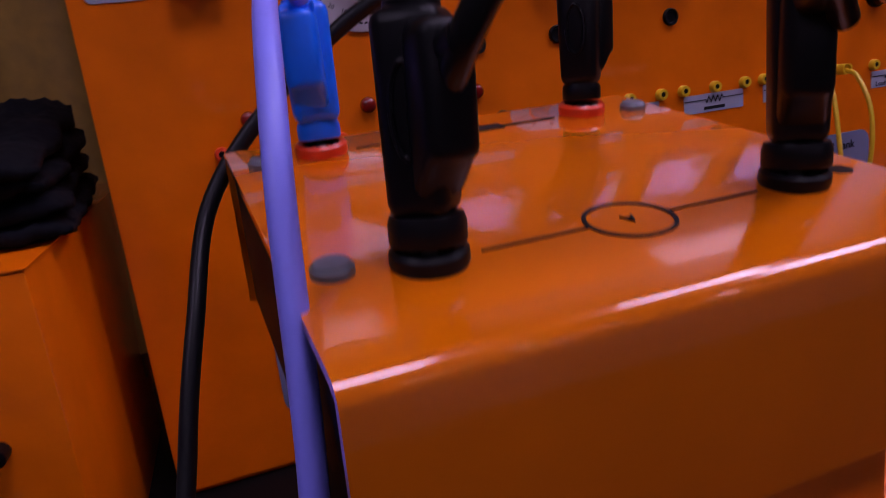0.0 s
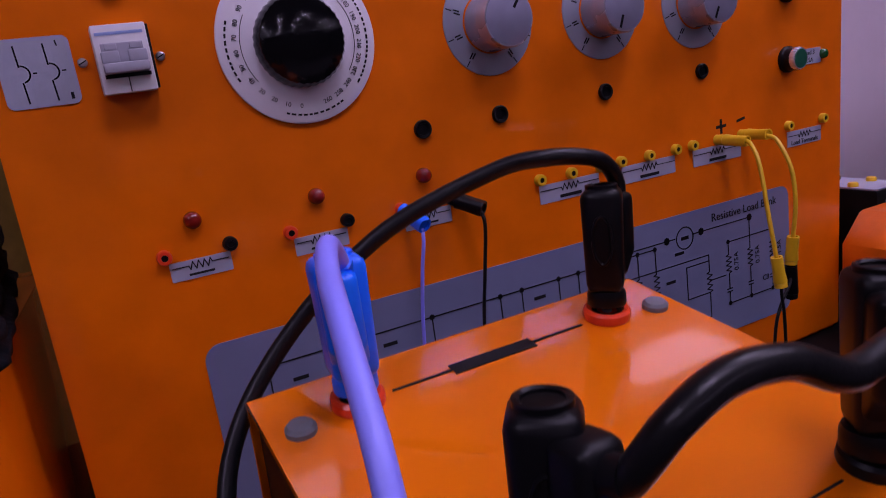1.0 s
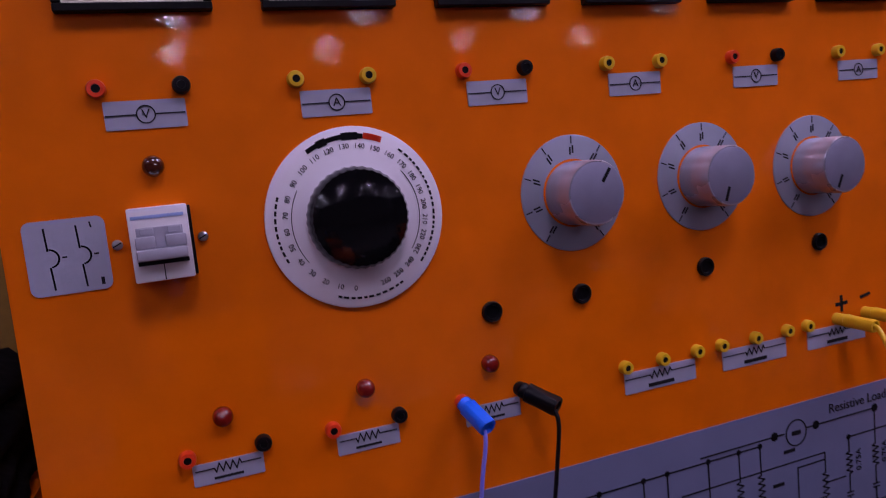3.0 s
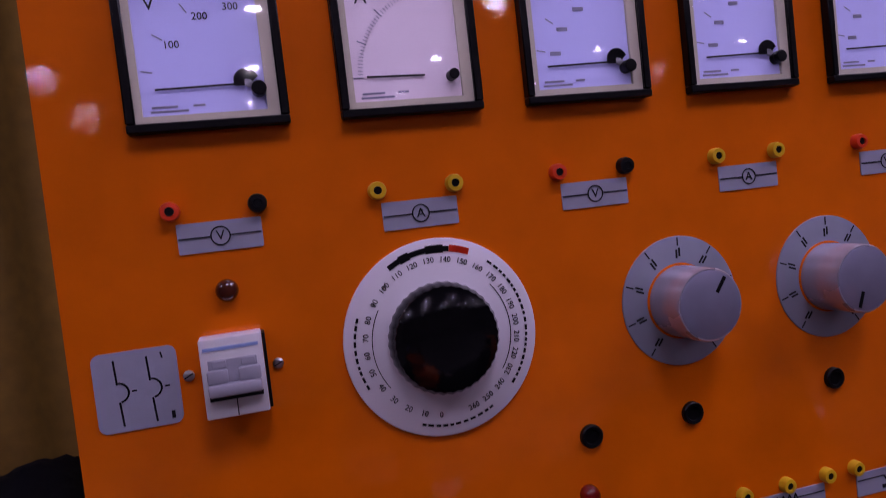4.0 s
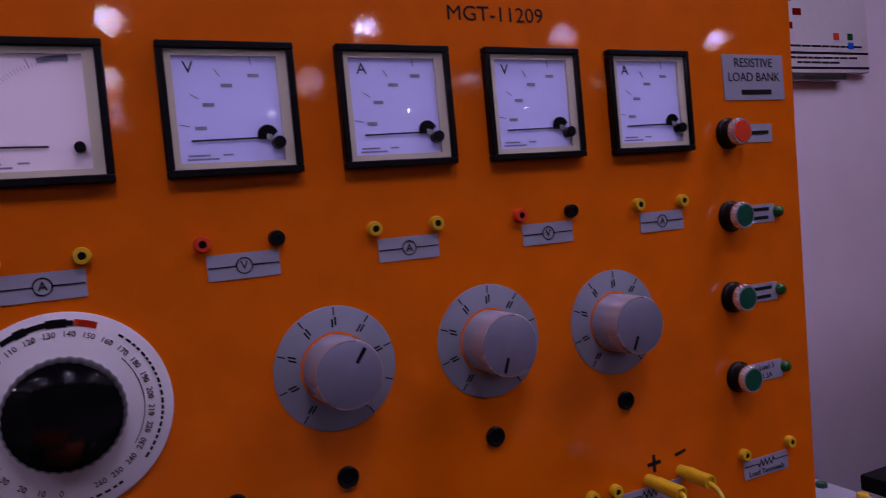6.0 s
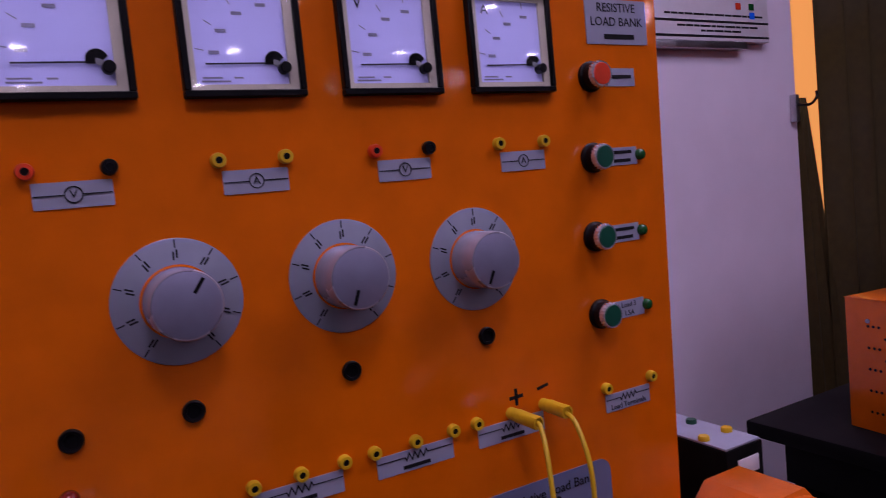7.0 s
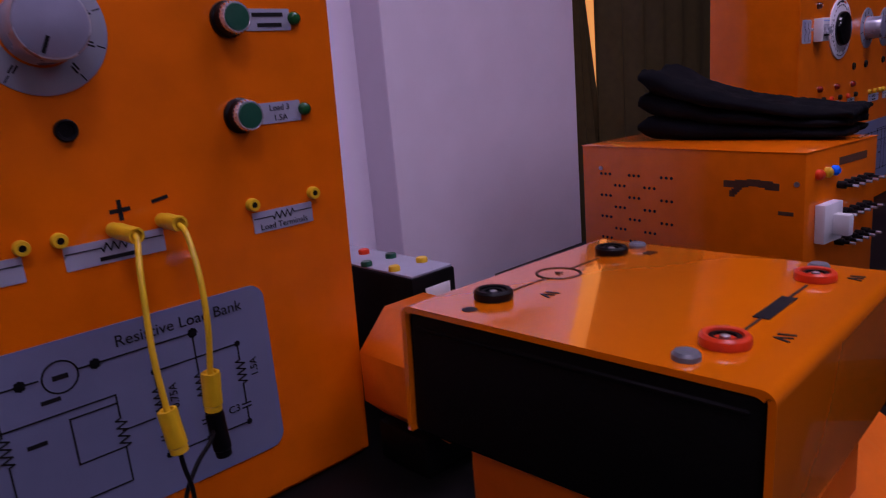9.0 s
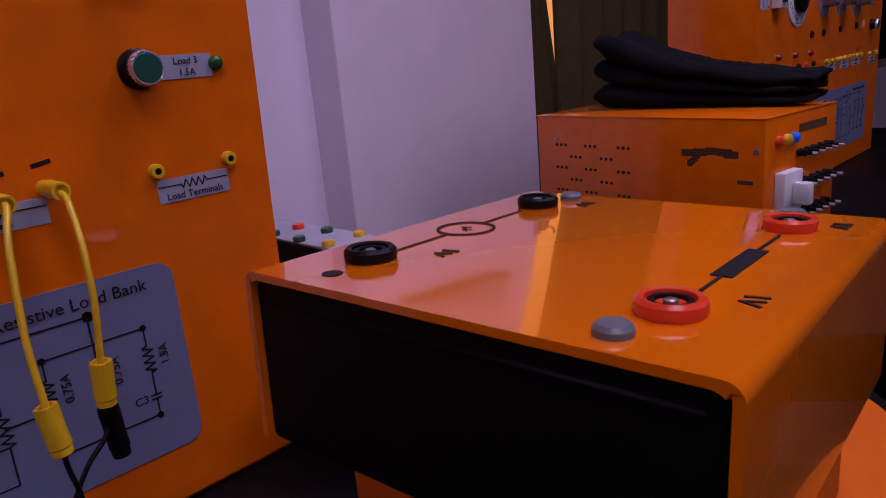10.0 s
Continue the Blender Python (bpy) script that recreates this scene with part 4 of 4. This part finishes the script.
def folded_cloth(name, label, m, length, width, heights, layers, seed):
    """A folded pair of trousers: stacked wavy layers, thicker at one end."""
    t = thing(name, label, "clothing")
    random.seed(seed)
    for L in range(layers):
        bm = bmesh.new()
        n, w = 60, 26
        off = [random.uniform(-0.006, 0.006) for _ in range(2)]
        g = {}
        for side in (0, 1):
            for i in range(n + 1):
                for j in range(w + 1):
                    u, v = i / n, j / w
                    hh = heights[0] * (1 - u) ** 2.1 + heights[1] * (1 - (1 - u) ** 2.1)
                    th = hh / layers
                    edge = min(1, 11 * min(u, 1 - u, 0.5) + 0.22) ** 0.5 * min(1, 7 * min(v, 1 - v) + 0.1) ** 0.5
                    z = L * th + th * (0.5 + (0.58 if side else -0.52) * edge)
                    q = noise.noise(Vector((u * 4.5 + seed, v * 3, L * 1.1)))
                    z += 0.012 * q * (L + 1) / layers * hh / 0.1 + 0.004 * noise.noise(Vector((u * 10, v * 16, L * 2.3 + seed))) + 0.0022 * noise.noise(Vector((u * 40, v * 24, L + seed)))
                    x = off[0] * (0.4 + u) + u * length + 0.006 * noise.noise(Vector((v * 7, L * 5.3, seed)))
                    y = off[1] + v * width + 0.012 * noise.noise(Vector((u * 5, L * 7.7, seed)))
                    g[side, i, j] = bm.verts.new((x, y, max(0.0005, z)))
            for i in range(n):
                for j in range(w):
                    bm.faces.new((g[side, i, j], g[side, i + 1, j], g[side, i + 1, j + 1], g[side, i, j + 1]))
        rim = [(i, 0) for i in range(n)] + [(n, j) for j in range(w)] + [(n - i, w) for i in range(n)] + [(0, w - j) for j in range(w)]
        for a, b in zip(rim, rim[1:] + rim[:1]):
            bm.faces.new((g[0, a[0], a[1]], g[0, b[0], b[1]], g[1, b[0], b[1]], g[1, a[0], a[1]]))
        ob = part("fold", bm, DENIM, t)
        ob.data.set_sharp_from_angle(angle=radians(120))
    t.matrix_world = m
    return t


folded_cloth("folded_trousers", "folded black denim trousers lying on the load box", pose(1.665, 0.18, 1.0445, 0, 0, -86), 0.36, 0.15, (0.138, 0.05), 3, 3)
folded_cloth("folded_trousers", "dark folded cloth lying on the load box", pose(-0.14, 0.2, 1.0745, 0, 0, -88), 0.3, 0.14, (0.1, 0.06), 4, 8).location.x = -0.22


# ---- patch leads ----
def plug_body(bm, base, axis, length, r0, r1, n=20):
    """Shrouded plug: collar, waisted grip with flat sides, open cable end."""
    base, axis = Vector(base), Vector(axis).normalized()
    rot = axis.to_track_quat("Z", "Y").to_matrix().to_4x4()
    prof = [(r0, 0), (r0, length * 0.12), (r0 * 0.94, length * 0.14), (r1 * 1.1, length * 0.17), (r1 * 1.06, length * 0.5), (r1 * 1.1, length * 0.93), (r1 * 1.04, length), (r1 * 0.74, length), (r1 * 0.66, length * 0.93)]
    vs0 = set(bm.verts)
    bm_lathe(bm, prof, axis="z", n=n)
    made = [v for v in bm.verts if v not in vs0]
    for v in made:
        if v.co.z > length * 0.17:
            k = r1 * 0.9
            v.co.y = max(-k, min(k, v.co.y))
            v.co.x = max(-r1 * 0.98, min(r1 * 0.98, v.co.x))
    bmesh.ops.transform(bm, matrix=Matrix.Translation(base) @ rot, verts=made)
    return bm


BASE_Z = 0.004


def on_box_a(x, y, h=0.0):
    return BOX_A @ Vector((x, y + 0.0052, h))


def stack_plug(lead, base, axis, length, material, boss, spin=0.0, rim=0.0066, wide=1.0):
    """Stackable plug: round collar, block body with rounded edges, socket in its top, grip ovals and a cable boss on one side."""
    frame_up = Vector(axis).normalized().to_track_quat("Z", "Y").to_matrix().to_4x4()
    rot = Matrix.Translation(base) @ frame_up @ Matrix.Rotation(radians(spin), 4, "Z")
    w, c = 0.0058 * wide, 0.0062 * wide
    bm = bm_box(bmesh.new(), -w, w, -c, c, length * 0.12, length, 0.0028, 3)
    for v in bm.verts:
        f = min(1.0, v.co.z / length)
        k = 0.86 + 0.14 * min(1.0, f * 1.8)
        v.co.x, v.co.y = v.co.x * k, v.co.y * k
    bmesh.ops.transform(bm, matrix=rot, verts=bm.verts)
    body = part("plug", bm, material, lead)
    bm = bm_lathe(bmesh.new(), [(rim * 0.94, 0), (rim, 0.0006), (rim, length * 0.1), (rim * 0.93, length * 0.135)], axis="z", n=28)
    bmesh.ops.transform(bm, matrix=rot, verts=bm.verts)
    part("collar", bm, material, body)
    bm = bm_lathe(bmesh.new(), [(0.0046, length - 0.0004), (0.0046, length + 0.0008), (0.004, length + 0.001), (0.0034, length + 0.0006), (0.0034, length - 0.0002)], axis="z", n=28)
    bmesh.ops.transform(bm, matrix=rot, verts=bm.verts)
    part("socket_rim", bm, material, body)
    bm = bm_lathe(bmesh.new(), [(0.0033, length - 0.0003), (0.0033, length + 0.0001)], axis="z", n=20)
    bmesh.ops.transform(bm, matrix=rot, verts=bm.verts)
    part("socket_hole", bm, BLACK_MATT, body)
    for side in (-1, 1):
        bm = bm_tube(bmesh.new(), [(0.0026 * math.cos(a), side * c * 0.985, length * 0.58 + length * 0.2 * math.sin(a)) for a in (2 * math.pi * k / 24 for k in range(25))], 0.0005, 6)
        bmesh.ops.transform(bm, matrix=rot, verts=bm.verts)
        part("grip_oval", bm, material, body)
    a, b = Vector(boss[0]), Vector(boss[1])
    side = (frame_up.inverted().to_3x3() @ (b - a)).to_2d().normalized()
    bm = bm_box(bmesh.new(), 0.003, 0.0118, -0.0046, 0.0046, length * 0.22, length * 0.93, 0.0024, 3)
    for v in bm.verts:
        if v.co.z < length * 0.4 and v.co.x > 0.008:
            v.co.z += length * 0.14
    turn = Matrix.Rotation(math.atan2(side.y, side.x), 4, "Z")
    bmesh.ops.transform(bm, matrix=Matrix.Translation(base) @ frame_up @ turn, verts=bm.verts)
    part("cable_housing", bm, material, body)
    part("cable_boss", bm_tube(bmesh.new(), [a, a.lerp(b, 0.5), b], 0.0036, 14, taper=[0.0034, 0.0034, 0.003]), material, body)
    return body


far_l, far_r, near_l, near_r = on_box_a(-TX, TY, BASE_Z), on_box_a(TX, TY, BASE_Z), on_box_a(-TX, -TY, 0.0036), on_box_a(TX, -TY, 0.0036)
UP = Vector((0.06, 0.02, 1)).normalized()

lead = thing("patch_lead", "black patch lead looping from the terminal box down behind the machine", "cable", group="patch leads")
run = [(0.131, -0.41, 1.166), (0.1365, -0.4105, 1.1695), (0.1362, -0.411, 1.1775), (0.128, -0.4135, 1.1842), (0.112, -0.413, 1.1873), (0.098, -0.405, 1.1853), (0.066, -0.396, 1.173), (0.0365, -0.39, 1.149), (0.017, -0.397, 1.1264), (0.0075, -0.416, 1.1), (0.0, -0.43, 1.073), (-0.006, -0.44, 1.04), (-0.012, -0.435, 0.95), (-0.03, -0.4, 0.87), (-0.06, -0.33, 0.826)]
stack_plug(lead, far_r, UP, 0.0345, BLACK, (far_r + UP * 0.026, run[1]), 28, 0.0056)
part("cable", bm_tube(bmesh.new(), smooth_path(run), 0.0024, 12), RUBBER, lead)

lead = thing("patch_lead", "bright blue plug with a lavender cable on the terminal box", "cable", group="patch leads")
run = [(0.049, -0.417, 1.169), (0.0465, -0.4215, 1.1755), (0.042, -0.4306, 1.1815), (0.037, -0.4442, 1.1787), (0.0322, -0.465, 1.1705), (0.0286, -0.483, 1.158), (0.0252, -0.496, 1.137), (0.0222, -0.503, 1.1), (0.0172, -0.508, 1.06), (0.008, -0.53, 0.98), (-0.005, -0.57, 0.88), (-0.03, -0.6, 0.8245)]
stack_plug(lead, far_l, UP + Vector((-0.05, 0, 0)), 0.034, BLUE, (far_l + UP * 0.026, run[1]), 20, 0.0056, 1.1)
part("cable", bm_tube(bmesh.new(), smooth_path(run), 0.0024, 12), LAVENDER, lead)

lead = thing("jumper_lead", "short black jumper lead between two black plugs", "cable", group="patch leads")
run = [(0.0512, -0.5005, 1.151), (0.0526, -0.508, 1.1595), (0.0572, -0.512, 1.1675), (0.0655, -0.513, 1.171), (0.0755, -0.514, 1.1702), (0.0862, -0.515, 1.1653), (0.1005, -0.513, 1.165), (0.1157, -0.5105, 1.1625), (0.127, -0.504, 1.156)]
stack_plug(lead, near_l, UP, 0.0375, BLACK, (near_l + UP * 0.028, run[1]), 35)
stack_plug(lead, near_r, UP, 0.0375, BLACK, (near_r + UP * 0.03, run[-2]), 35)
part("cable", bm_tube(bmesh.new(), smooth_path(run), 0.0026, 12), RUBBER, lead)

lead = thing("patch_lead", "blue plug and thin lavender wire in the panel socket", "cable", group="panel leads")
part("plug", plug_body(bmesh.new(), (0.241, -0.004, 1.1055), (0.25, -0.85, -0.45), 0.03, 0.0062, 0.0068), BLUE, lead)
part("cable", bm_tube(bmesh.new(), smooth_path([(0.247, -0.024, 1.093), (0.246, -0.028, 1.08), (0.241, -0.026, 1.05), (0.236, -0.022, 1.0), (0.232, -0.02, 0.93), (0.23, -0.025, 0.87), (0.22, -0.06, 0.826)]), 0.0017, 10), LAVENDER, lead)
lead = thing("patch_lead", "black plug and thin black wire in the panel socket", "cable", group="panel leads")
part("plug", plug_body(bmesh.new(), (0.291, -0.004, 1.1055), (0.55, -0.75, -0.35), 0.032, 0.0062, 0.0072), BLACK, lead)
part("cable", bm_tube(bmesh.new(), smooth_path([(0.306, -0.026, 1.094), (0.307, -0.03, 1.08), (0.303, -0.027, 1.04), (0.298, -0.022, 0.99), (0.295, -0.02, 0.93), (0.292, -0.025, 0.87), (0.29, -0.06, 0.826)]), 0.0017, 10), RUBBER, lead)

for x, label, way, run, low, black in (
    (0.633, "yellow patch lead hanging from the panel with a yellow sleeve", (0.1, -1, -0.05), [(0.6362, -0.034, 1.1025), (0.634, -0.0445, 1.099), (0.626, -0.0614, 1.0775), (0.619, -0.0763, 1.0243), (0.6185, -0.0845, 0.982)], (0.621, -0.087, 0.951), False),
    (0.671, "second yellow patch lead hanging from the panel", (-0.05, -1, 0.02), [(0.6695, -0.036, 1.103), (0.6683, -0.0505, 1.097), (0.6648, -0.069, 1.0685), (0.6618, -0.0755, 1.0323), (0.6578, -0.0745, 0.994)], (0.6565, -0.072, 0.965), True),
):
    lead = thing("patch_lead", label, "cable", group="panel leads")
    part("plug", plug_body(bmesh.new(), (x, -0.006, 1.1035), way, 0.033, 0.006, 0.006), YELLOW, lead)
    low = Vector(low)
    part("cable", bm_tube(bmesh.new(), smooth_path(run), 0.0023, 12), YELLOW, lead)
    up = (Vector(run[-1]) - low).normalized()
    part("sleeve_plug", plug_body(bmesh.new(), low, up, (Vector(run[-1]) - low).length + 0.002, 0.0066, 0.0066), YELLOW, lead)
    if black:
        part("black_coupler", plug_body(bmesh.new(), (0.6595, -0.07, 0.925), low - Vector((0.6595, -0.07, 0.925)), 0.038, 0.0062, 0.0064), BLACK, lead)
        tail = [(0.6575, -0.0715, 0.957), (0.65, -0.075, 0.944), (0.634, -0.078, 0.93), (0.62, -0.08, 0.905), (0.612, -0.083, 0.86), (0.606, -0.09, 0.826)]
    else:
        tail = [low, (0.622, -0.087, 0.938), (0.625, -0.087, 0.915), (0.623, -0.09, 0.87), (0.616, -0.1, 0.826)]
    part("tail_cable", bm_tube(bmesh.new(), smooth_path(tail), 0.0018, 10), RUBBER, lead)
